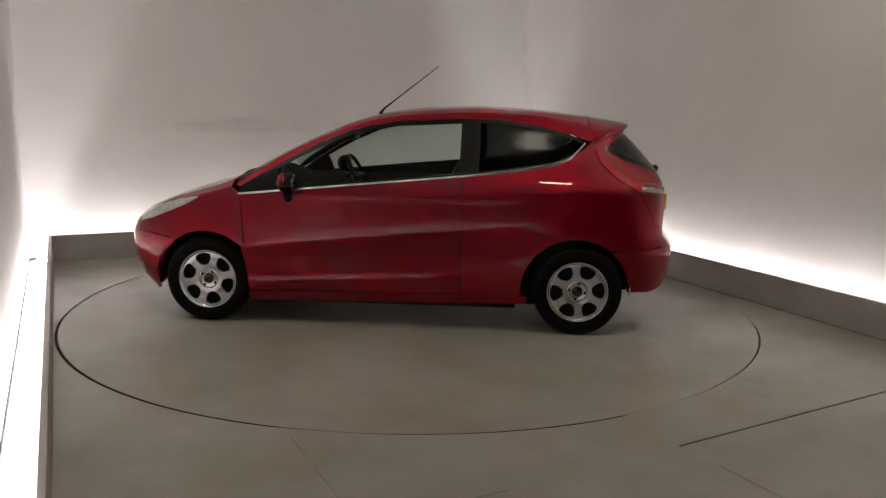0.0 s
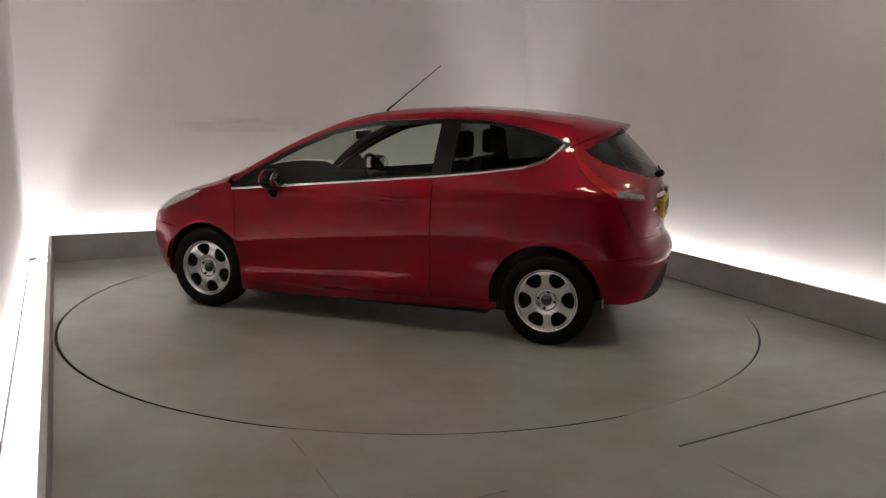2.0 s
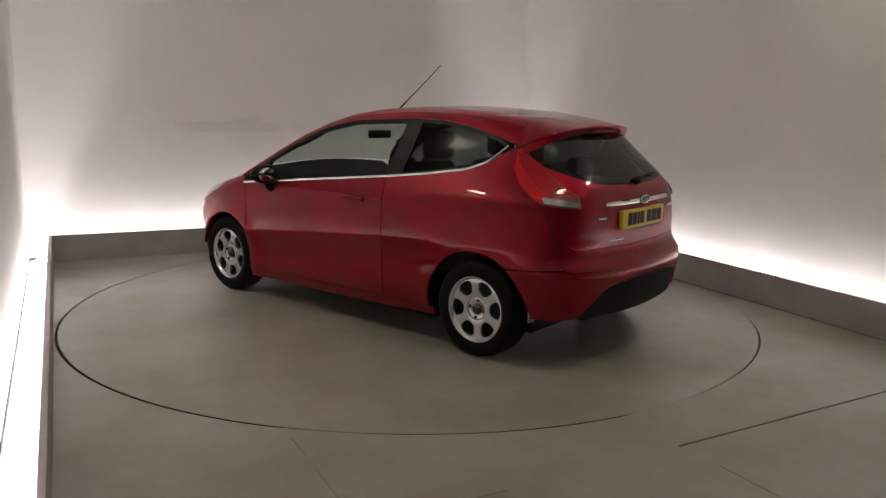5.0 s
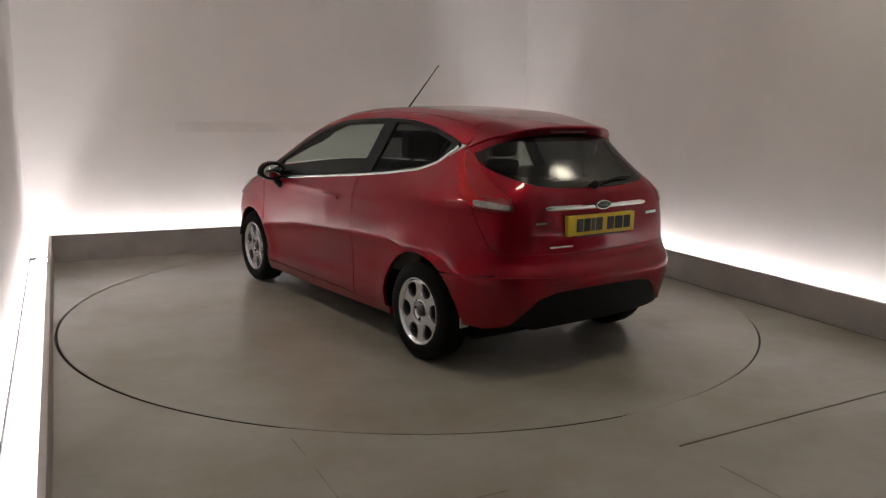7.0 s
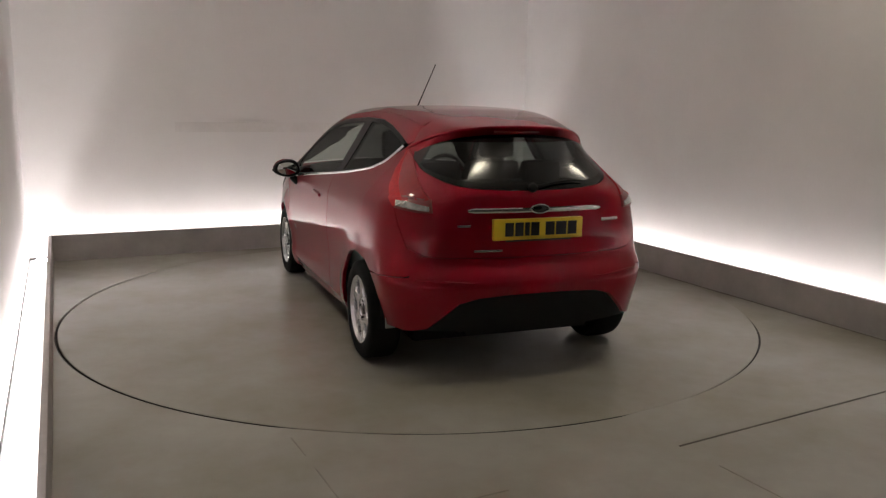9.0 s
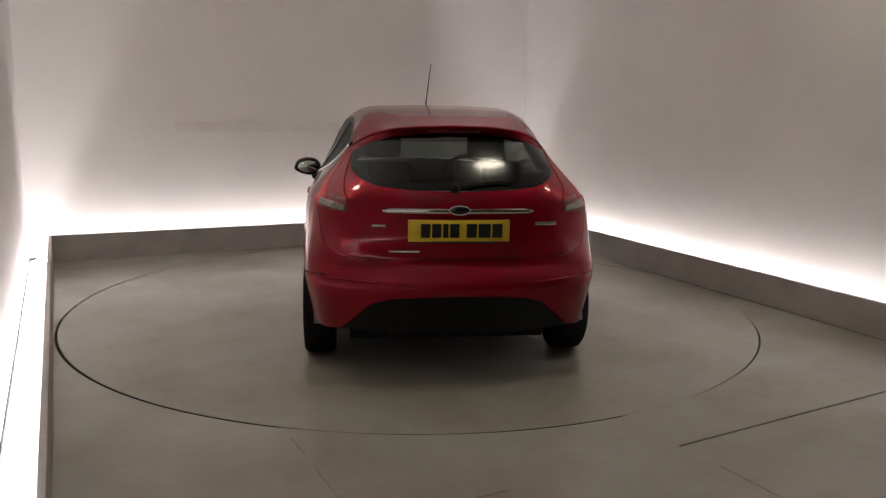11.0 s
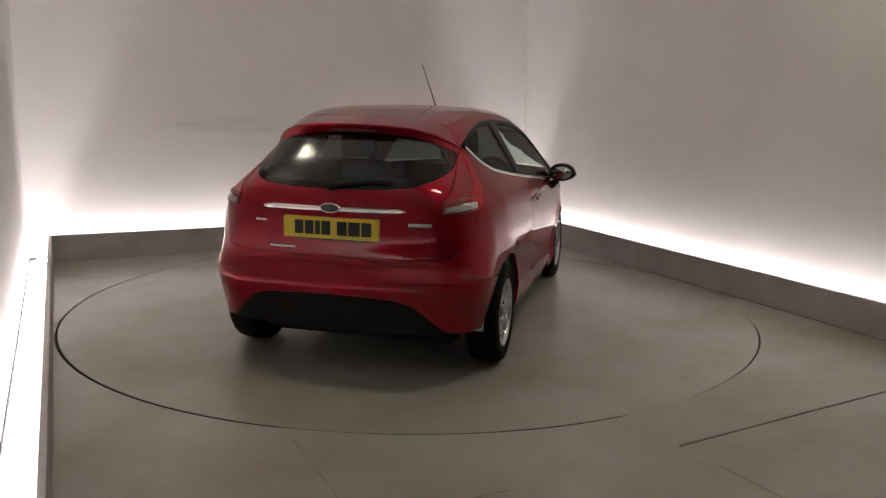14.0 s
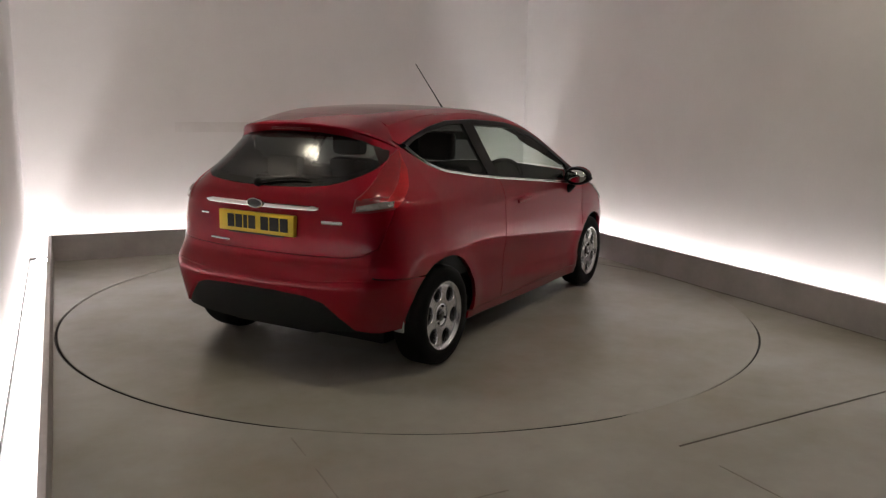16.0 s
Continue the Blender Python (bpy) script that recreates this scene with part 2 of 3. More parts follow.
def table(pairs, sigma=0.03):
    """A smooth curve through knots."""
    xs, ys = zip(*sorted(pairs))
    g = np.arange(xs[0] - 0.5, xs[-1] + 0.5, 0.005)
    v = np.interp(g, xs, ys)
    lo, hi = (ys[1] - ys[0]) / (xs[1] - xs[0]), (ys[-1] - ys[-2]) / (xs[-1] - xs[-2])
    v = np.where(g < xs[0], ys[0] + lo * (g - xs[0]), np.where(g > xs[-1], ys[-1] + hi * (g - xs[-1]), v))
    n = max(1, int(3 * sigma / 0.005))
    w = np.exp(-0.5 * (np.arange(-n, n + 1) * 0.005 / sigma) ** 2)
    v = np.convolve(np.pad(v, n, mode="edge"), w / w.sum(), "valid")
    return lambda x: np.interp(x, g, v)


TOP = table([(2.05, 0.52), (1.98, 0.63), (1.9, 0.70), (1.8, 0.765), (1.6, 0.855), (1.4, 0.92), (1.2, 0.975), (1.05, 1.035), (0.93, 1.10), (0.71, 1.222), (0.49, 1.325), (0.27, 1.408),
             (0.06, 1.460), (-0.2, 1.49), (-0.58, 1.502), (-1.0, 1.478), (-1.39, 1.428), (-1.64, 1.385), (-1.8, 1.355)], 0.05)
REAR = table([(0.1, -1.80), (0.2, -1.875), (0.28, -1.925), (0.45, -1.958), (0.55, -1.968), (0.60, -1.942), (0.645, -1.903), (0.69, -1.896), (0.80, -1.900), (0.93, -1.888), (1.02, -1.864), (1.064, -1.835), (1.134, -1.776), (1.20, -1.718), (1.27, -1.650), (1.36, -1.553), (1.5, -1.38)], 0.018)
FRONT = table([(0.1, 1.75), (0.2, 1.83), (0.3, 1.92), (0.45, 1.98), (0.55, 1.99), (0.63, 1.97), (0.7, 1.94), (0.9, 1.77)], 0.03)
LOW = table([(-0.6, 0.70), (-0.50, 0.775), (-0.45, 0.805), (-0.36, 0.838), (-0.28, 0.846), (-0.22, 0.838), (-0.1, 0.848), (0.0, 0.864), (0.1, 0.861), (0.22, 0.852), (0.30, 0.842), (0.36, 0.815), (0.42, 0.78), (0.5, 0.735), (0.6, 0.675), (0.7, 0.615), (0.8, 0.55), (0.9, 0.47)], 0.014)
CREASE = table([(2.0, 0.60), (1.3, 0.59), (0.95, 0.545), (0.6, 0.565), (0.0, 0.617), (-0.6, 0.66), (-0.8, 0.665), (-1.3, 0.69), (-2.0, 0.66)], 0.06)
TAPER = table([(2.05, 0.86), (1.6, 0.945), (1.24, 0.98), (0.9, 0.993), (0.3, 1.0), (-0.6, 1.0), (-1.24, 0.99), (-1.6, 0.955), (-1.95, 0.91)], 0.1)
UPPER = table([(1.2, 0.92), (0.5, 0.985), (0.0, 1.0), (-0.5, 0.985), (-1.0, 0.945), (-1.5, 0.875), (-1.9, 0.82)], 0.1)
HUB = 1.2445
ARCH = 0.36


def smax(a, b, k):
    h = np.maximum(k - np.abs(a - b), 0) / k
    return np.maximum(a, b) + h * h * k / 4


def hull(x, y, z):
    """Negative inside the body."""
    c = CREASE(x)
    # the profile hangs on the crease; the belt keeps its own height
    rel = np.where(z < c, (z - c) * 0.62 / np.maximum(c, 0.3), (z - c) * 0.38 / (1.03 - c))
    b = np.clip((z - 0.95) / 0.3, 0, 1)
    half = LOW(rel) * TAPER(x) * (1 + (UPPER(x) - 1) * b * b * (3 - 2 * b))
    for hx in (HUB, -HUB):
        r = np.hypot(x - hx, z - 0.29)
        half = half + (0.016 if hx > 0 else 0.012 * np.clip((x + 1.60) / 0.30, 0, 1)) * np.exp(-((r - 0.36) / 0.075) ** 2)
    # shoulder line through the door handle
    half = half + 0.0065 * np.exp(-((z - 0.905) / 0.020) ** 2) * np.clip((x + 1.05) / 0.3, 0, 1) * np.clip((0.75 - x) / 0.3, 0, 1)
    # the ledge over the sill runs out behind the door
    half = half + 0.010 * np.exp(-((z - 0.44) / 0.06) ** 2) * np.clip((-0.30 - x) / 0.35, 0, 1)
    # the tail draws in at the lamps, and its bumper tucks under
    tail = np.clip((-1.30 - x) / 0.35, 0, 1)
    half = half - 0.026 * tail * np.clip((z - 0.68) / 0.28, 0, 1) - 0.07 * tail * np.clip(0.54 - z, 0, 0.3)
    half = half + 0.028 * np.clip((-1.38 - x) / 0.25, 0, 1) * np.exp(-((z - 0.57) / 0.11) ** 2)
    side = np.abs(y) - half
    rear = (REAR(z) + 0.19 * y * y - x) * np.where(z > 1.0, 0.75, 1.0)
    front = x - FRONT(z) + 0.30 * y * y
    top = (z - TOP(x) + 0.07 * y * y) * 0.93
    return smax(smax(smax(side, rear, 0.27), front, 0.25), top, 0.075)


def solve(point, lo, hi, off):
    lo, hi = np.array(lo, float), np.array(hi, float)
    for _ in range(34):
        mid = (lo + hi) / 2
        inside = hull(*point(mid)) < off
        lo, hi = np.where(inside, mid, lo), np.where(inside, hi, mid)
    return np.stack(point((lo + hi) / 2), -1)


SPINE, SWEEP = 1.2, 0.8
S_REAR = -SPINE - SWEEP * math.pi / 2
S_FRONT = -S_REAR


def lift(s, z, off=0.0):
    """The point of the hull at the girth s (x along the flank, then an angle round the ends) and the height z."""
    s, z = np.asarray(s, float), np.asarray(z, float)
    o = np.clip(s, -SPINE, SPINE)
    a = (s - o) / SWEEP
    dx, dy = np.sin(a), np.cos(a)
    return solve(lambda t: (o + t * dx, t * dy, z + 0 * t), np.full(s.shape, 0.0), np.full(s.shape, 1.6), off)


def S(x, z):
    """Girth of the place on the left flank with this x."""
    if abs(x) <= SPINE:
        return (x, z)
    sign = 1 if x > 0 else -1
    g = np.linspace(SPINE, -S_REAR, 160)
    return (sign * float(np.interp(abs(x), sign * lift(sign * g, np.full(160, z))[:, 0], g)), z)


def R(y, z, front=False):
    """Girth of the place on the rear (or front) with this y."""
    sign = 1 if front else -1
    g = np.linspace(SPINE, -S_REAR, 160)
    s = sign * float(np.interp(-abs(y), -lift(sign * g, np.full(160, z))[:, 1], g))
    return (s if y >= 0 else 2 * sign * -S_REAR - s, z)


def grid_mesh(pts, depth=0.025, inward=None):
    """Quads over a grid of points, with a turned-in edge."""
    nu, nv = pts.shape[:2]
    bm = bmesh.new()
    vs = [[bm.verts.new(p) for p in row] for row in pts]
    for i in range(nu - 1):
        for j in range(nv - 1):
            q = []
            for v in (vs[i][j], vs[i + 1][j], vs[i + 1][j + 1], vs[i][j + 1]):
                if all((v.co - w.co).length > 1e-6 for w in q):
                    q.append(v)
            if len(q) > 2:
                bm.faces.new(q)
    rim = [(i, 0) for i in range(nu)] + [(nu - 1, j) for j in range(1, nv)] + [(i, nv - 1) for i in range(nu - 2, -1, -1)] + [(0, j) for j in range(nv - 2, 0, -1)]
    if depth:
        low = []
        for i, j in rim:
            p = pts[i, j]
            d = np.array(inward(p) if inward else (-0.3 * np.sign(p[0]) * (abs(p[0]) > 1.3), -p[1], 0.0), float)
            d = d / max(np.linalg.norm(d), 1e-6)
            low.append(bm.verts.new(p + d * depth))
        for a in range(len(rim)):
            b = (a + 1) % len(rim)
            try:
                bm.faces.new((vs[rim[a][0]][rim[a][1]], vs[rim[b][0]][rim[b][1]], low[b], low[a]))
            except ValueError:
                pass
    return bm


def quilt(bottom, top, n=5, m=14, off=0.0, across=False):
    """A grid on the hull between two matched chains of knots (girth, height). across: the chain runs over the middle to the other side."""
    b, t = np.array(bottom, float), np.array(top, float)
    u = np.linspace(0, len(b) - 1, (len(b) - 1) * n + 1)
    k = np.arange(len(b))
    b = np.stack([np.interp(u, k, b[:, i]) for i in (0, 1)], -1)
    t = np.stack([np.interp(u, k, t[:, i]) for i in (0, 1)], -1)
    w = np.linspace(0, 1, m + 1)[None, :, None]
    g = b[:, None] * (1 - w) + t[:, None] * w
    return lift(g[..., 0], g[..., 1], off)


def both(name, pts, mat, parent, label="", depth=0.025):
    """The panel and its mirror image on the other flank."""
    made = []
    for flip in (1, -1):
        made.append(part(name, grid_mesh(pts * np.array([1, flip, 1.0]), depth), mat, parent, label))
    return made


def tube(points, r, closed=False, n=8, flat=1.0):
    """A rod along a line of points."""
    pts = [Vector(p) for p in points]
    bm = bmesh.new()
    rings = []
    for i, p in enumerate(pts):
        d = (pts[(i + 1) % len(pts)] - pts[i - 1]) if closed or 0 < i < len(pts) - 1 else (pts[min(i + 1, len(pts) - 1)] - pts[max(i - 1, 0)])
        d.normalize()
        side = d.cross(Vector((0, 0, 1)) if abs(d.z) < 0.9 else Vector((1, 0, 0))).normalized()
        up = side.cross(d)
        rr = r[i] if isinstance(r, (list, tuple)) else r
        rings.append([bm.verts.new(p + side * math.cos(2 * math.pi * k / n) * rr * flat + up * math.sin(2 * math.pi * k / n) * rr) for k in range(n)])
    for a, b in list(zip(rings, rings[1:])) + ([(rings[-1], rings[0])] if closed else []):
        for k in range(n):
            bm.faces.new((a[k], a[(k + 1) % n], b[(k + 1) % n], b[k]))
    if not closed:
        bm.faces.new(rings[0])
        bm.faces.new(rings[-1][::-1])
    return bm


def lathe(profile, n=64, axis="y"):
    bm = bmesh.new()
    loops = []
    for r, h in profile:
        loops.append([bm.verts.new((r * math.cos(2 * math.pi * i / n), h, r * math.sin(2 * math.pi * i / n))) for i in range(n)])
    for a, b in zip(loops, loops[1:]):
        for i in range(n):
            bm.faces.new((a[i], a[(i + 1) % n], b[(i + 1) % n], b[i]))
    return bm


def arch(hx, deg):
    a = radians(deg)
    return hx + ARCH * math.cos(a), 0.29 + ARCH * math.sin(a)


# lines of the side view
BELT = table([(1.01, 0.903), (0.88, 0.914), (0.65, 0.937), (-0.04, 1.001), (-0.49, 1.043), (-0.785, 1.075), (-1.08, 1.118), (-1.19, 1.162), (-1.325, 1.262)], 0.012)
WINDOW_TOP = table([(1.0, 0.945), (0.88, 1.02), (0.75, 1.098), (0.634, 1.165), (0.516, 1.225), (0.283, 1.326), (-0.02, 1.388), (-0.48, 1.409), (-0.78, 1.400), (-1.0, 1.363), (-1.19, 1.312), (-1.325, 1.266)], 0.012)
RAIL = table([(1.06, 0.945), (0.93, 1.040), (0.75, 1.150), (0.634, 1.215), (0.516, 1.270), (0.283, 1.366), (-0.02, 1.424), (-0.48, 1.452), (-0.78, 1.448), (-1.0, 1.430), (-1.19, 1.402), (-1.4, 1.362), (-1.6, 1.322)], 0.012)
BONNET = [(1.06, 0.945), (1.25, 0.898), (1.4, 0.858), (1.55, 0.815), (1.7, 0.765)]


EDGE_LOW, EDGE_HIGH = R(0.68, 0.61), R(0.580, 1.20)


def EDGE(z):
    """The shut line beside the tailgate."""
    k = (z - 0.61) / 0.59
    return (EDGE_LOW[0] * (1 - k) + EDGE_HIGH[0] * k, z)


def build_body(car):
    # flanks
    G = 0.003
    door_front = [(0.950, 0.25), (1.0, 0.893)]

    def front_x(z):
        return float(np.interp(z, [p[1] for p in door_front], [p[0] for p in door_front]))
    # door skin: rows by height
    zs = np.linspace(0, 1, 40)
    xs = np.linspace(0, 1, 60)
    door = np.zeros((60, 40, 2))
    for i, u in enumerate(xs):
        for j, v in enumerate(zs):
            top_x = 1.0 * (1 - u) + (-0.485) * u
            z = 0.252 + (BELT(top_x) - 0.006 - 0.252) * v
            x0, x1 = front_x(z) - G, -0.488
            door[i, j] = (x0 + (x1 - x0) * u, z)
    both("door", lift(door[..., 0], door[..., 1]), RED, car, "glossy red door skin")
    # front wing: door edge to bumper, over the arch
    low = [(front_x(0.25) + G, 0.25), (0.953, 0.262), (0.951, 0.29)] + [arch(HUB, d) for d in (145, 130, 115, 100, 85, 70, 55)] + [(1.50, 0.60), (1.62, 0.62)]
    high = [(front_x(0.9) + G, 0.90), (1.03, 0.925), (1.06, 0.942), (1.1, 0.934), (1.15, 0.923), (1.2, 0.911), (1.25, 0.898), (1.33, 0.878), (1.4, 0.858), (1.48, 0.836), (1.6, 0.80), (1.7, 0.765)]
    both("front_wing", quilt([S(*p) for p in low], [S(*p) for p in high], 4, 22), RED, car, "glossy red front wing")
    # nose between bonnet and bumper, bumper round the front
    low = [S(1.62, 0.62), R(0.72, 0.62, True), R(0.5, 0.62, True), R(0.25, 0.62, True), (S_FRONT, 0.62)]
    high = [S(1.7, 0.765), R(0.58, 0.73, True), R(0.42, 0.70, True), R(0.22, 0.685, True), (S_FRONT, 0.68)]
    both("nose_panel", quilt(low, high, 5, 6), RED, car, "glossy red nose panel")
    low = [S(*arch(HUB, 55)), S(*arch(HUB, 35)), S(*arch(HUB, 15)), S(*arch(HUB, -5)), S(1.68, 0.19), R(0.6, 0.18, True), R(0.3, 0.18, True), (S_FRONT, 0.18)]
    high = [S(1.45, 0.585), S(1.53, 0.60), S(1.60, 0.61), S(1.68, 0.615), S(1.76, 0.615), R(0.6, 0.615, True), R(0.3, 0.615, True), (S_FRONT, 0.615)]
    both("front_bumper", quilt(low, high, 4, 16), RED, car, "glossy red front bumper")
    both("grille", quilt([R(0.5, 0.24, True), R(0.25, 0.23, True), (S_FRONT, 0.23)], [R(0.42, 0.44, True), R(0.25, 0.46, True), (S_FRONT, 0.46)], 5, 6, 0.006), BLACK, car, "black front grille")
    both("headlight", quilt([S(1.745, 0.686), S(1.624, 0.722), S(1.492, 0.775), S(1.369, 0.826), S(1.30, 0.866)], [R(0.66, 0.73, True), S(1.64, 0.788), S(1.55, 0.822), S(1.42, 0.855), S(1.29, 0.880)], 6, 6, 0.006), HEADLAMP, car, "clear headlight lens")
    both("fog_lamp", quilt([R(0.70, 0.33, True), R(0.62, 0.33, True)], [R(0.70, 0.39, True), R(0.62, 0.39, True)], 4, 4, 0.008), HEADLAMP, car, "small clear fog lamp")
    # sill
    both("sill", quilt([(0.955, 0.175), (0.3, 0.175), (-0.4, 0.185), (-0.925, 0.20)], [(0.955, 0.247), (0.3, 0.247), (-0.4, 0.247), (-0.935, 0.247)], 12, 5), RED, car, "red painted sill")
    # rear quarter up to the window, and behind it
    low = [(-0.494, 0.25), (-0.75, 0.25), (-0.893, 0.25)] + [(-HUB - ARCH * math.cos(radians(d)), 0.29 + ARCH * math.sin(radians(d))) for d in (172, 155, 138, 122, 108, 95, 82)]
    high = [(x, float(BELT(x)) - 0.006) for x in (-0.494, -0.70, -0.84, -0.90, -0.97, -1.05, -1.13, -1.2)] + [(-1.27, 1.214), (-1.325, 1.255)]
    both("rear_quarter_panel", quilt([S(*p) for p in low], [S(*p) for p in high], 6, 34), RED, car, "glossy red rear quarter panel")
    low = [S(*p) for p in [(-HUB - ARCH * math.cos(radians(d)), 0.29 + ARCH * math.sin(radians(d))) for d in (82, 66, 52)]] + [S(-1.58, 0.578), S(-1.68, 0.585), R(0.73, 0.594), EDGE(0.613)]
    high = [S(-1.325, 1.255), S(-1.345, 1.275), S(-1.37, 1.295), S(-1.41, 1.315), S(-1.46, 1.32), R(0.53, 1.28), EDGE(1.20)]
    both("rear_pillar", quilt(low, high, 6, 34), RED, car, "glossy red rear corner panel")
    both("pillar_panel", quilt([S(-1.33, 1.22), S(-1.40, 1.25), S(-1.47, 1.26), R(0.55, 1.23)], [S(-1.33, 1.374), S(-1.40, 1.358), S(-1.47, 1.342), R(0.50, 1.31)], 5, 8, -0.006), RED, car, "red pillar panel under the spoiler end")
    # rails over the windows and windscreen pillars
    x1 = [1.0, 0.88, 0.75, 0.634, 0.516, 0.4, 0.283, 0.13, -0.02, -0.25, -0.48, -0.63, -0.78, -0.9, -1.0, -1.1, -1.19, -1.26, -1.325]
    low = [S(x, float(WINDOW_TOP(x)) + 0.006) for x in x1]
    high = [S(x + 0.03 * (x > 0.3) - 0.06 * max(0, (-0.9 - x) / 0.42), 0) for x in x1]
    high = [S(a[0], float(RAIL(a[0]))) for a in high]
    both("roof_rail", quilt(low, high, 4, 5), RED, car, "glossy red roof rail over the window")
    both("pillar_trim", quilt(low, high, 4, 3, -0.026), BLACK, car, "dark inner pillar trim", 0.0)
    xs = np.linspace(0.95, -1.25, 30)
    both("door_trim", quilt([(x, 0.50) for x in xs], [(x, float(BELT(x)) - 0.002) for x in xs], 1, 8, -0.032), BLACK, car, "dark inner door trim", 0.0)
    both("boot_trim", quilt([S(-1.22, 0.7), S(-1.40, 0.7), S(-1.60, 0.7)], [S(-1.22, 1.17), S(-1.34, 1.255), S(-1.46, 1.29)], 4, 8, -0.032), BLACK, car, "dark inner boot trim", 0.0)
    # windows
    def pane(x_from, x_to, k=24):
        xs = np.linspace(x_from, x_to, k)
        return [(x, float(BELT(x)) + 0.008) for x in xs], [(x, float(WINDOW_TOP(x))) for x in xs]
    for name, a, b, mat, label in (("door_window", 0.90, -0.470, GLASS, "clear door window"), ("quarter_window", -0.585, -1.315, DARK_GLASS, "dark tinted rear side window")):
        lo, hi = pane(a, b)
        both(name, quilt(lo, hi, 2, 12, -0.006), mat, car, label, 0.0)
    # black pillar, black window frames
    lo, hi = pane(-0.465, -0.592, 4)
    both("door_pillar", quilt(lo, hi, 3, 12, -0.002), GLOSS_BLACK, car, "gloss black door pillar")
    both("mirror_sail", quilt([(1.0, 0.912), (0.88, 0.922), (0.72, 0.937)], [(1.0, 0.944), (0.88, 1.018), (0.76, 1.088)], 4, 6, -0.002), BLACK, car, "black triangular mirror base")
    xs = np.linspace(0.92, -1.31, 70)
    hi = [(x, float(WINDOW_TOP(x)) + 0.004) for x in xs]
    lo = [(x, max(float(WINDOW_TOP(x)) - (0.028 if x > -0.5 else 0.02), float(BELT(x)) + 0.002)) for x in xs]
    both("window_frame", quilt(lo, hi, 1, 3, -0.001), GLOSS_BLACK, car, "black window frame")
    xs = np.linspace(0.95, -1.2, 60)
    both("window_seal", quilt([(x, float(BELT(x)) + 0.001) for x in xs], [(x, float(BELT(x)) + 0.018) for x in xs], 1, 2, -0.002), GLOSS_BLACK, car, "black window seal")
    # chrome line under the windows
    xs = np.concatenate([np.linspace(1.01, -1.1, 50), np.linspace(-1.12, -1.325, 20)])
    line = lift(xs, BELT(xs), 0.003)
    for flip in (1, -1):
        part("chrome_strip", tube(line * np.array([1, flip, 1]), 0.0085, flat=0.6), CHROME, car, "thin chrome strip under the windows")

    # top: roof, windscreen, bonnet
    def strip(stations, k=25, off=0.0):
        rows = []
        for x, z in stations:
            e = lift(*[[v] for v in S(x, z)])[0]
            y = np.linspace(e[1], -e[1], k)
            rows.append(solve(lambda t: (np.full(k, e[0]), y, t), np.full(k, 0.3), np.full(k, 1.8), off))
            rows[-1][0], rows[-1][-1] = e, e * np.array([1, -1, 1])
        return np.stack(rows)
    down = lambda p: (0, 0, -1)
    part("roof", grid_mesh(strip([(x, float(RAIL(x)) + 0.002) for x in np.linspace(0.36, -1.318, 40)]), 0.02, down), RED, car, "glossy red roof skin")
    part("windscreen", grid_mesh(strip([(x, float(RAIL(x)) + 0.001) for x in np.linspace(1.02, 0.37, 20)], 25, -0.004), 0.0), GLASS, car, "clear windscreen")
    xs = np.linspace(0, 1, 26)
    edge = [S(*p) for p in BONNET] + [R(0.58, 0.73, True), R(0.42, 0.70, True), R(0.22, 0.685, True), (S_FRONT - 0.01, 0.68)]
    es = np.array([lift([a], [b])[0] for a, b in edge])
    rows = []
    for ex, ey, ez in zip(*[np.interp(np.linspace(0, len(es) - 1, 40), range(len(es)), es[:, i]) for i in range(3)]):
        y = np.linspace(ey, -ey, 21)
        rows.append(solve(lambda t: (np.full(21, ex), y, t), np.full(21, 0.3), np.full(21, 1.8), 0.0))
        rows[-1][0], rows[-1][-1] = (ex, ey, ez), (ex, -ey, ez)
    part("bonnet", grid_mesh(np.stack(rows), 0.02, down), RED, car, "glossy red bonnet")
    part("wiper_cowl", tube([(1.10, 0.55, 0.965), (1.12, 0.25, 1.0), (1.12, -0.25, 1.0), (1.10, -0.55, 0.965)], 0.018), BLACK, car, "black wiper cowl")
    # headlining under the roof
    part("headlining", grid_mesh(strip([(x, float(RAIL(x)) + 0.002) for x in np.linspace(0.34, -1.30, 14)], 13) - np.array([0, 0, 0.03]), 0.0), LINING, car, "grey fabric headlining")


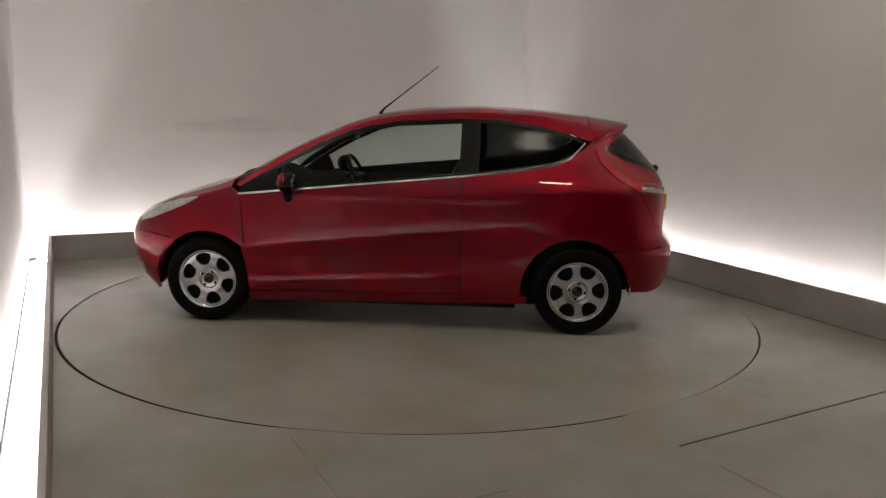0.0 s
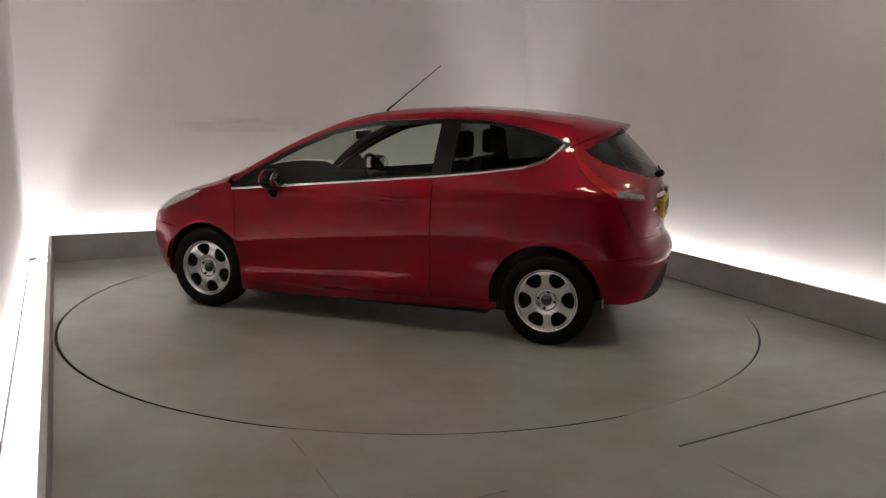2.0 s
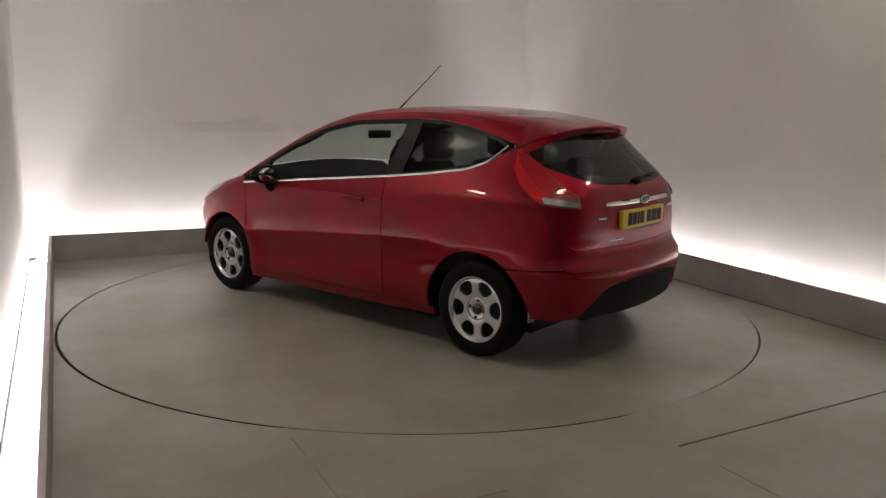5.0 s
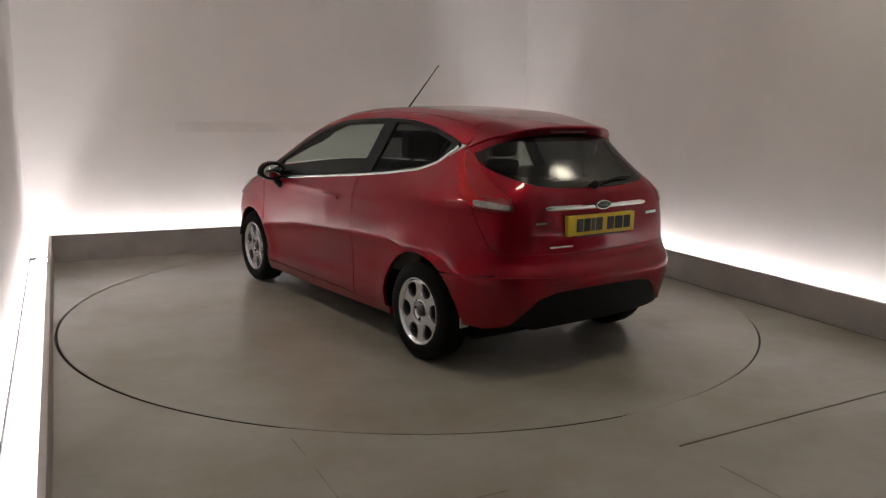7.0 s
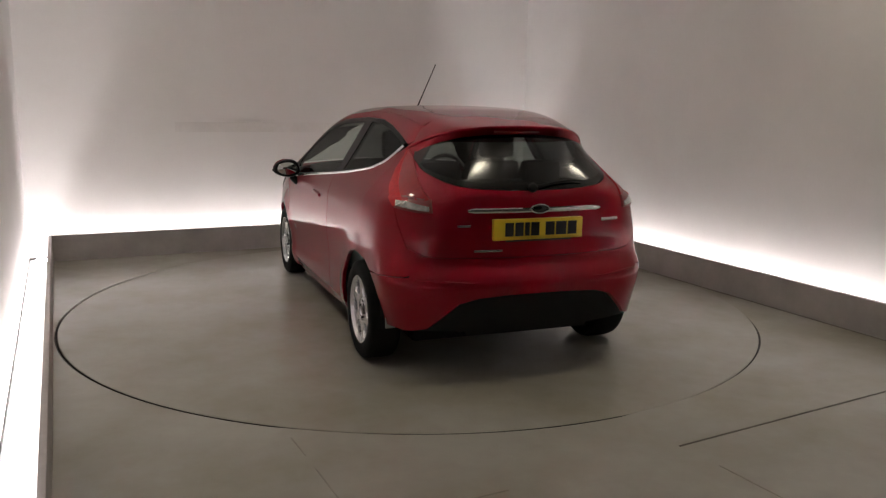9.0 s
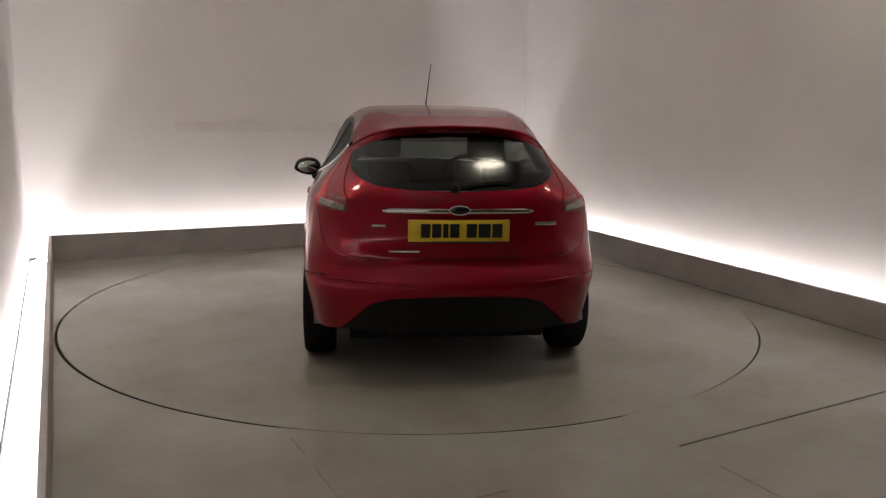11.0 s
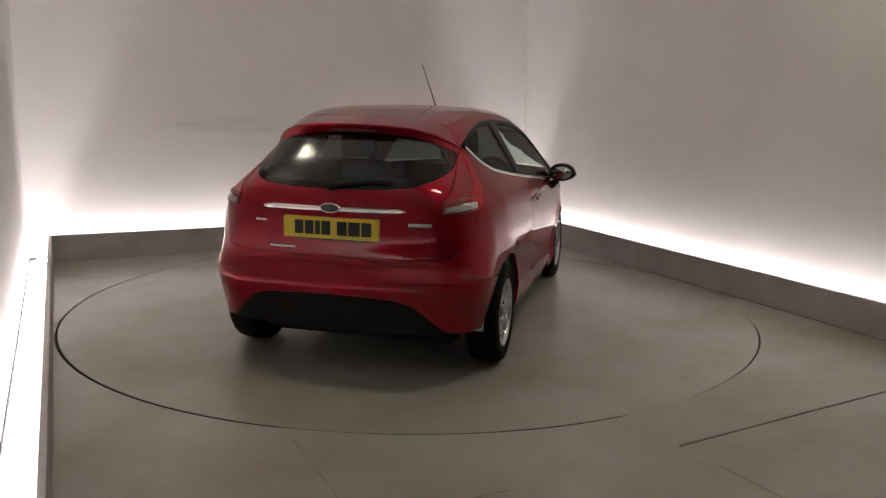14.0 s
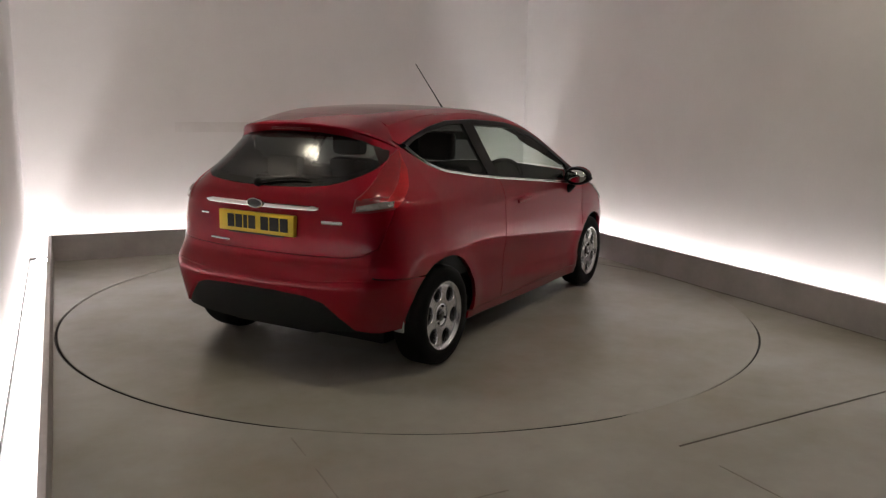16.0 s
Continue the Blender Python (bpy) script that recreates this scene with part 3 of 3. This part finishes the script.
def build_tail(car):
    Y = [0.572, 0.56, 0.50, 0.42, 0.30, 0.15, 0.0]
    sym = lambda ys, zs: [R(y, z) for y, z in zip(ys, zs)] + [R(-y, z) for y, z in list(zip(ys, zs))[-2::-1]]
    other = lambda k: (2 * S_REAR - k[0], k[1])
    bot = [1.19, 1.135, 1.093, 1.068, 1.056, 1.050, 1.048]
    Yt = [0.572, 0.553, 0.49, 0.40, 0.30, 0.15, 0.0]
    top = [1.20, 1.24, 1.290, 1.316, 1.332, 1.342, 1.345]
    part("rear_window", grid_mesh(quilt(sym(Y, bot), sym(Yt, top), 5, 14, 0.002), 0.012), REAR_GLASS, car, "dark tinted rear window")
    part("window_border", grid_mesh(quilt(sym(Y, bot), sym(Y, [z + 0.030 for z in bot]), 5, 3, -0.004), 0.0), BLACK, car, "black printed border of the rear window")
    part("window_border", grid_mesh(quilt(sym(Yt, [z - 0.022 for z in top]), sym(Yt, top), 5, 3, -0.004), 0.0), BLACK, car, "black printed border of the rear window")
    # tailgate skin under the window, and the corners beside it
    inner = lambda k: (k[0] - 0.004, k[1])
    low = sym([0.66, 0.635, 0.55, 0.38, 0.30, 0.15, 0.0], [0.745, 0.705, 0.694, 0.691, 0.690, 0.690, 0.690])
    low[0], low[-1] = inner(EDGE(0.745)), other(inner(EDGE(0.745)))
    high = sym(Y, [z - 0.004 for z in bot])
    high[0], high[-1] = inner(EDGE(1.19)), other(inner(EDGE(1.19)))
    tail = part("tailgate", grid_mesh(quilt(low, high, 5, 26), 0.025), RED, car, "glossy red tailgate")
    # bumper with its crease, black lower part
    t1 = [S(-1.465, 0.560), S(-1.52, 0.570), S(-1.58, 0.574), S(-1.68, 0.581), R(0.74, 0.586), R(0.71, 0.593), EDGE(0.609), EDGE(0.741), R(0.635, 0.7015), R(0.55, 0.6905), R(0.30, 0.6865), R(0.15, 0.6865), (S_REAR, 0.6865)]
    b1 = [S(-HUB - ARCH * math.cos(radians(d)), 0.29 + ARCH * math.sin(radians(d))) for d in (50, 35, 18, 0)]
    b1 += [S(-1.68, 0.29), R(0.72, 0.285), R(0.69, 0.290), R(0.62, 0.31), R(0.55, 0.38), R(0.47, 0.452), R(0.36, 0.482), R(0.18, 0.494), (S_REAR, 0.497)]
    both("rear_bumper", quilt(b1, t1, 5, 20), RED, car, "glossy red rear bumper")
    t2 = [R(0.69, 0.289), R(0.62, 0.308), R(0.55, 0.377), R(0.47, 0.449), R(0.36, 0.479), R(0.18, 0.491), (S_REAR, 0.494)]
    b2 = [R(0.69, 0.285), R(0.62, 0.294), R(0.55, 0.296), R(0.47, 0.292), R(0.36, 0.288), R(0.18, 0.284), (S_REAR, 0.282)]
    both("bumper_insert", quilt(b2, t2, 5, 8, -0.012), BLACK, car, "black plastic lower bumper insert", 0.06)
    # tail lamps wrapped round the corner: red above, clear wedge below
    for flip in (1, -1):
        m = np.array([1, flip, 1.0])
        red = quilt([S(-1.355, 1.240), S(-1.385, 1.145), S(-1.475, 1.055), S(-1.57, 0.998), S(-1.64, 0.957)], [S(-1.36, 1.246), S(-1.44, 1.210), S(-1.56, 1.135), S(-1.65, 1.080), R(0.59, 1.0)], 6, 14, 0.007)
        lamp = part("tail_lamp", grid_mesh(red * m, 0.02), LENS_RED, car, "red tail lamp lens")
        clear = quilt([S(-1.655, 0.962), R(0.665, 0.947), R(0.60, 0.940)], [S(-1.635, 0.992), R(0.68, 0.986), R(0.598, 0.966)], 6, 6, 0.011)
        part("reversing_lens", grid_mesh(clear * m, 0.006), LENS_CLEAR, lamp, "clear wedge-shaped reversing lens")
        dark = quilt([S(-1.65, 0.950), R(0.66, 0.932), R(0.588, 0.932)], [S(-1.615, 1.012), R(0.68, 1.014), R(0.588, 1.0)], 6, 6, 0.008)
        part("lamp_surround", grid_mesh(dark * m, 0.02), LENS_DARK, lamp)
        glow = red[:, :6] + np.array([-0.003, 0.003, 0.0])
        part("brake_lens", grid_mesh(glow * m, 0.004), LENS_BRIGHT, lamp, "bright red outer band")
        flap = box(bmesh.new(), -1.615, -1.605, min(flip * 0.725, flip * 0.785), max(flip * 0.725, flip * 0.785), 0.265, 0.36, 0.004)
        part("mud_flap", flap, LAMP_WHITE, car, "pale mud flap behind the wheel")
        part("bumper_crease", tube([p * m for p in lift(*np.array([S(-1.56, 0.557), S(-1.62, 0.563), S(-1.72, 0.573), R(0.68, 0.578), R(0.60, 0.578), R(0.50, 0.570), R(0.40, 0.563), R(0.28, 0.575)]).T, -0.002)], [0.001, 0.004, 0.006, 0.007, 0.007, 0.007, 0.005, 0.001]), RED, car)
    # spoiler: lip over the window, its ends swept down beside the glass
    tip_z = table([(0, 1.384), (0.2, 1.379), (0.35, 1.362), (0.45, 1.334), (0.52, 1.296), (0.58, 1.245)], 0.012)
    reach = table([(0, 0.116), (0.2, 0.110), (0.35, 0.092), (0.45, 0.066), (0.52, 0.038), (0.58, 0.008)], 0.012)
    rows = []
    for y in np.linspace(-0.58, 0.58, 49):
        a, sign = abs(y), 1.0 if y >= 0 else -1.0
        e = a / 0.58
        face = lift(*[[v] for v in R(a, float(tip_z(a)))])[0]
        tip = face + np.array([-float(reach(a)), 0, 0.004])
        if e < 0.8:
            k = a * 0.93
            root = solve(lambda t: (np.full(1, -1.322), np.full(1, k), t), [0.3], [1.8], 0.0)[0]
        else:
            w = (e - 0.8) / 0.2
            root = lift(*[[v] for v in S(-1.322 - 0.045 * w, 1.383 - 0.118 * w)])[0]
        line = []
        for w in (0.0, 0.2, 0.4, 0.6, 0.8, 0.93):
            q = root * (1 - w) + tip * w
            c = np.array([-1.2, 0.0, 1.15])
            on = solve(lambda t: tuple(c[i] + t * (q - c)[i] for i in range(3)), [0.2], [3.0], 0.001)[0]
            line.append(on if np.linalg.norm(on - c) > np.linalg.norm(q - c) and w < 0.9 else q + np.array([0, 0, 0.003 * (w > 0)]))
        under = lift(*[[v] for v in R(a, float(tip_z(a)) - 0.046)])[0]
        th = 0.35 + 0.65 * (1 - e ** 4)
        line += [tip, tip + np.array([-0.002, 0, -0.008 * th]), tip + np.array([0.006, 0, -0.020 * th]), tip * 0.5 + under * 0.5 + np.array([0, 0, -0.004]), under]
        rows.append([p * np.array([1, sign, 1]) for p in line])
    part("spoiler", grid_mesh(np.array(rows), 0.0), RED, car, "glossy red roof spoiler")
    part("brake_light", box(bmesh.new(), -1.606, -1.560, -0.14, 0.14, 1.346, 1.358, 0.004), LENS_DARK, car, "slim high brake light")
    # chrome bar, badge, plate, wiper
    ys = np.linspace(-0.40, 0.40, 25)
    bar = lift(*np.array([R(y, 0.943) for y in ys]).T, 0.010)
    part("chrome_bar", tube(bar, [0.006] + [0.0145] * 23 + [0.006], flat=0.8), CHROME, tail, "chrome tailgate bar")
    bx = float(lift([S_REAR], [0.94])[0][0])
    bm = bmesh.new()
    bmesh.ops.create_uvsphere(bm, u_segments=24, v_segments=12, radius=1, matrix=Matrix.Translation((bx - 0.018, 0, 0.951)) @ Matrix.Diagonal((0.012, 0.058, 0.026, 1)))
    part("badge", bm, BADGE, tail, "dark oval badge")
    bm = tube([(bx - 0.026, 0.054 * math.cos(a), 0.951 + 0.0235 * math.sin(a)) for a in [2 * math.pi * i / 32 for i in range(32)]], 0.004, True)
    part("badge_rim", bm, CHROME, tail, "chrome badge rim")
    px = float(lift([S_REAR], [0.84])[0][0]) - 0.006
    plate = part("number_plate", box(bmesh.new(), px - 0.006, px + 0.03, -0.271, 0.271, 0.785, 0.899, 0.004), PLATE, car, "yellow number plate with dark characters")
    y = 0.205
    for w in (0.05, 0.05, 0.028, 0.05, None, 0.055, 0.065, 0.055):
        if w is None:
            y -= 0.030
            continue
        part("plate_bar", box(bmesh.new(), px - 0.008, px - 0.004, y - w, y, 0.806, 0.880), INK, plate, "plain dark bar")
        y -= w + 0.009
    part("plate_footer", box(bmesh.new(), px - 0.007, px - 0.003, -0.20, 0.20, 0.776, 0.785), INK, plate)
    for y0, y1, z, h in ((0.46, 0.39, 0.863, 0.014), (-0.42, -0.54, 0.874, 0.022), (0.37, 0.21, 0.727, 0.013)):
        a = lift(*np.array([R(y0, z), R((y0 + y1) / 2, z), R(y1, z)]).T, 0.002)
        part("name_badge", tube(a, h / 2 * 0.8, flat=0.25), SILVER, tail, "small silver badge bar")
    wip = lift(*np.array([R(0.02, 1.062), R(-0.1, 1.082), R(-0.2, 1.092), R(-0.30, 1.09)]).T, 0.016)
    part("rear_wiper", tube(wip, [0.012, 0.008, 0.007, 0.005]), BLACK, car, "black rear wiper")
    bm = bmesh.new()
    bmesh.ops.create_uvsphere(bm, u_segments=16, v_segments=10, radius=0.026, matrix=Matrix.Translation(Vector(wip[0])))
    part("wiper_pivot", bm, BLACK, car, "black wiper pivot cap")


def build_wheel(car):
    root = new("wheel")
    root.parent = car
    t = [(0.196, -0.085), (0.205, -0.088), (0.235, -0.092), (0.270, -0.090), (0.284, -0.078), (0.290, -0.055), (0.291, 0.0), (0.290, 0.055), (0.284, 0.078), (0.270, 0.090), (0.235, 0.094), (0.205, 0.088), (0.198, 0.082)]
    part("tyre", lathe(t, 72), RUBBER, root, "black rubber tyre")
    rim = part("rim", lathe([(0.196, -0.08), (0.190, 0.03), (0.194, 0.070), (0.2005, 0.083), (0.1995, 0.088), (0.193, 0.087), (0.186, 0.078), (0.182, 0.070)], 72), SILVER, root, "silver wheel rim")
    part("brake_drum", lathe([(0.0, 0.015), (0.188, 0.015), (0.188, -0.06)], 48), BLACK, root, "dark wheel inside")
    # six-hole cover: each sector is a ring round its hole
    bm = bmesh.new()
    dish = lambda r: 0.071 - 0.018 * ((r - 0.11) / 0.075) ** 2 + 0.016 * max(0.0, (r - 0.13) / 0.055)
    for k in range(6):
        th = radians(60 * k + 30)
        rings = []
        n = 40
        for w in (-1, 0, 0.12, 0.45, 1.0):
            loop = []
            for i in range(n):
                a = 2 * math.pi * i / n
                c, s = math.cos(a), math.sin(a)
                hr, ht = 0.040 * math.copysign(abs(c) ** 0.7, c), radians(18.5 + 3 * c) * math.copysign(abs(s) ** 0.8, s)
                cr, ct = 0.0575 * c, radians(30) * s
                f = 1 / max(abs(cr) / 0.0575, abs(ct) / radians(30))
                br, bt = cr * f, ct * f
                v = max(w, 0)
                r = 0.131 + (hr + 0.006) * (1 - v) + (br - 0.004) * v
                r = min(max(r, 0.069), 0.186)
                ang = th + ht * (1 - v) + bt * v
                h = dish(r) - (0.03 if w < 0 else 0.006 * (w == 0))
                loop.append(bm.verts.new((r * math.cos(ang), h, r * math.sin(ang))))
            rings.append(loop)
        for p, q in zip(rings, rings[1:]):
            for i in range(n):
                bm.faces.new((p[i], p[(i + 1) % n], q[(i + 1) % n], q[i]))
    bmesh.ops.remove_doubles(bm, verts=bm.verts[:], dist=0.0004)
    part("wheel_cover", bm, SILVER, rim, "silver six-hole wheel face")
    part("hub_ring", lathe([(0.071, 0.062), (0.060, 0.066), (0.052, 0.060), (0.034, 0.060)], 40), SILVER, rim)
    part("hub_cap", lathe([(0.034, 0.058), (0.033, 0.066), (0.028, 0.069), (0.0, 0.070)], 32), BADGE, rim, "dark hub cap")
    for k in range(4):
        a = radians(90 * k + 45)
        bm = bmesh.new()
        bmesh.ops.create_uvsphere(bm, u_segments=10, v_segments=6, radius=0.0095, matrix=Matrix.Translation((0.053 * math.cos(a), 0.061, 0.053 * math.sin(a))))
        part("wheel_nut", bm, BLACK, rim)
    return root


def build_wheels(car):
    first = build_wheel(car)
    first.matrix_basis = pose(HUB, 0.745, 0.291, 0, 12, 0)
    for x, y, turn, spin in ((-HUB, 0.745, 0, 35), (HUB, -0.745, 180, 5), (-HUB, -0.745, 180, 20)):
        copy_thing(first, pose(x, y, 0.291, 0, 0, turn) @ pose(0, 0, 0, 0, spin, 0))
    for hx in (HUB, -HUB):
        for flip in (1, -1):
            bm = bmesh.new()
            ring_a = [[bm.verts.new((hx + r * math.cos(a), flip * y, 0.29 + r * math.sin(a))) for a in [math.pi * i / 24 + 0.12 * (12 - i) / 12 for i in range(25)]] for r, y in ((ARCH + 0.001, 0.812), (ARCH + 0.004, 0.79), (ARCH + 0.004, 0.50), (0.05, 0.50))]
            for p, q in zip(ring_a, ring_a[1:]):
                for i in range(24):
                    bm.faces.new((p[i], p[i + 1], q[i + 1], q[i]))
            part("wheel_arch_liner", bm, BLACK, car, "black wheel arch liner")


def build_cabin(car):
    # the underbody hangs low, to keep light off the floor beneath
    bm = box(bmesh.new(), -1.50, 1.55, -0.58, 0.58, 0.135, 0.24, 0.02)
    box(bm, -0.86, 0.86, -0.74, 0.74, 0.145, 0.24, 0.02)
    part("underbody", bm, BLACK, car, "black underbody")
    # unseen beam and box, added to stop light leaking under the tail
    part("axle_blocker", tube([(-HUB, -0.62, 0.27), (-HUB + 0.12, -0.45, 0.24), (-HUB + 0.12, 0.45, 0.24), (-HUB, 0.62, 0.27)], 0.05, n=12), BLACK, car, "black beam added between the rear wheels to block light")
    part("tail_blocker", box(bmesh.new(), -1.74, -1.46, -0.30, 0.36, 0.205, 0.30, 0.04), BLACK, car, "dark box added under the tail to block light")
    scuttle = bmesh.new()
    rows = [[scuttle.verts.new((x, y, z - 0.05 * (y / 0.66) ** 2)) for y in np.linspace(-0.66, 0.66, 13)] for x, z in ((0.50, 0.90), (0.56, 0.945), (0.72, 0.965), (0.90, 1.0), (1.02, 1.045), (1.03, 0.98))]
    for p, q in zip(rows, rows[1:]):
        for k in range(12):
            scuttle.faces.new((p[k], p[k + 1], q[k + 1], q[k]))
    part("dash_top", scuttle, BLACK, car, "dark dashboard top under the windscreen")
    part("bulkhead", box(bmesh.new(), 0.86, 0.90, -0.78, 0.78, 0.24, 0.86, 0.01), BLACK, car)
    part("boot_floor", box(bmesh.new(), -1.80, -0.86, -0.48, 0.48, 0.30, 0.62, 0.02), BLACK, car)
    for flip in (1, -1):
        part("door_card", box(bmesh.new(), -1.25, 0.85, min(flip * 0.70, flip * 0.72), max(flip * 0.70, flip * 0.72), 0.24, 0.93, 0.008), BLACK, car, "dark inner door card")
    dash = box(bmesh.new(), 0.52, 1.0, -0.70, 0.70, 0.62, 0.93, 0.07)
    for v in dash.verts:
        v.co.z += 0.05 * max(0.0, 1 - abs(v.co.y + 0.37) / 0.35) * (v.co.z > 0.8)
    part("dashboard", dash, BLACK, car, "dark dashboard")
    a = [2 * math.pi * i / 32 for i in range(32)]
    wheel_m = pose(0.42, -0.37, 0.93, 0, -65, 0)
    pts = [wheel_m @ Vector((0.18 * math.cos(t), 0.18 * math.sin(t), 0)) for t in a]
    sw = part("steering_wheel", tube(pts, 0.016, True), BLACK, car, "black steering wheel")
    bm = tube([wheel_m @ Vector((0, -0.17, 0)), wheel_m @ Vector((0, 0, -0.02)), wheel_m @ Vector((0, 0.17, 0))], [0.014, 0.05, 0.014], n=10)
    part("wheel_boss", bm, GLOSS_BLACK, sw)
    for y in (0.36, -0.36):
        bm = box(bmesh.new(), -0.30, 0.22, y - 0.24, y + 0.24, 0.38, 0.56, 0.06)
        seat = part("front_seat", bm, CLOTH, car, "dark cloth front seat")
        bm = box(bmesh.new(), -0.07, 0.07, y - 0.235, y + 0.235, 0.0, 0.62, 0.06)
        for v in bm.verts:
            v.co.x -= 0.26 + 0.38 * v.co.z
            k = 1 - 0.22 * max(0, v.co.z / 0.62 - 0.3)
            v.co.y = y + (v.co.y - y) * k
            v.co.z += 0.50
        part("seat_back", bm, CLOTH, seat)
        bm = box(bmesh.new(), -0.60, -0.50, y - 0.13, y + 0.13, 1.14, 1.33, 0.045)
        part("head_restraint", bm, CLOTH, seat)
    bench = part("rear_seat", box(bmesh.new(), -1.0, -0.52, -0.60, 0.60, 0.38, 0.55, 0.05), CLOTH, car, "dark cloth rear bench seat")
    bm = box(bmesh.new(), -0.07, 0.07, -0.60, 0.60, 0, 0.55, 0.05)
    for v in bm.verts:
        v.co.x -= 1.0 + 0.40 * v.co.z
        v.co.z += 0.50
    part("seat_back", bm, CLOTH, bench)
    for y in (0.34, -0.34):
        part("head_restraint", box(bmesh.new(), -1.30, -1.21, y - 0.13, y + 0.13, 1.03, 1.17, 0.04), CLOTH, bench)
    part("parcel_shelf", box(bmesh.new(), -1.72, -1.28, -0.52, 0.52, 1.0, 1.02, 0.006), BLACK, car, "dark parcel shelf")
    part("rear_view_mirror", box(bmesh.new(), 0.36, 0.385, -0.12, 0.12, 1.24, 1.305, 0.012), GLOSS_BLACK, car, "black interior mirror")


def build_mirrors(car):
    for flip in (1, -1):
        bm = bmesh.new()
        bmesh.ops.create_uvsphere(bm, u_segments=28, v_segments=18, radius=1.0)
        for v in bm.verts:
            x = v.co.x
            v.co = Vector((0.065 * x if x > 0 else 0.038 * max(x, -0.45) / 0.45, v.co.y * 0.106 * (1 + 0.10 * (v.co.z < 0)), 0.070 * v.co.z * (1 + 0.18 * flip * -v.co.y)))
        root = part("door_mirror", bm, GLOSS_BLACK, car, "door mirror with a black housing and red cap", m=pose(0.645, flip * 0.930, 0.990, 0, 0, flip * 6))
        bm = bmesh.new()
        bmesh.ops.create_uvsphere(bm, u_segments=28, v_segments=18, radius=1.0)
        for v in bm.verts:
            v.co = Vector((0.006 + 0.065 * max(v.co.x, 0.05), v.co.y * 0.104, 0.073 * max(v.co.z, -0.15)))
        part("mirror_cap", bm, RED, root, "glossy red mirror cap")
        part("mirror_glass", lathe([(0.0, -0.041), (0.96, -0.041), (1.0, -0.037)], 28), MIRROR, root, "mirror glass", m=Matrix.Rotation(radians(-90), 4, "Z") @ Matrix.Diagonal((0.082, 1, 0.050, 1)))
        part("mirror_arm", tube([(0.015, -flip * 0.125, -0.115), (0.015, -flip * 0.085, -0.105), (0.015, -flip * 0.055, -0.075), (0.015, -flip * 0.045, -0.03)], [0.030, 0.030, 0.028, 0.022], n=12), BLACK, root, "black mirror arm")
        h = lift([-0.33, -0.27, -0.20, -0.13], [0.878, 0.884, 0.888, 0.888], 0.022) * np.array([1, flip, 1])
        part("door_handle", tube(h, [0.012, 0.015, 0.015, 0.012], flat=0.8), RED, car, "red door handle")


def build_antenna(car):
    part("antenna", tube([(0.19, 0, 1.43), (0.16, 0, 1.470), (0.07, 0, 1.54), (-0.2485, 0, 1.786)], [0.014, 0.008, 0.0045, 0.003]), BLACK, car, "thin black roof antenna")


def build_car():
    root = new("car")
    tagged(root, label="red three-door hatchback car standing on the turntable", category="car")
    for build in (build_body, build_tail, build_wheels, build_cabin, build_mirrors, build_antenna):
        build(root)
    # the stance: a slight rake to the nose, the body a touch narrower than its drawing
    stance = Matrix(((0.994, 0, 0, 0.012), (0, 0.985, 0, 0), (-0.006, 0, 0.990, -0.010), (0, 0, 0, 1)))
    for o in root.children_recursive:
        chain = o
        while chain.parent != root:
            chain = chain.parent
        if chain.name.startswith("wheel.") or chain.name in ("wheel", "wheel_arch_liner"):
            continue
        if chain.name.startswith("door_mirror"):
            if o == chain:
                o.matrix_basis = Matrix.Translation(stance @ o.matrix_basis.translation - o.matrix_basis.translation) @ o.matrix_basis
        else:
            o.data.transform(stance)
    return root


car = build_car()


def car_pose(t):
    """The car on the turntable: an even turn about the axis."""
    a = radians(173.559 - 7.1636 * t - 0.005 * (t - 8) ** 2)
    x = 0.080 * math.cos(a) + 0.0893 * math.sin(a)
    y = 0.080 * math.sin(a) - 0.0893 * math.cos(a)
    return pose(DISC[0] + x, DISC[1] + y, 0, 0, 0, math.degrees(a))


def motions():
    times = [0.5 * i for i in range(33)]
    walk(car, [(t, car_pose(t)) for t in times])
    walk(turntable, [(t, pose(*DISC, 0, 0, 0, -7.1636 * t - 0.005 * (t - 8) ** 2)) for t in times])


motions()
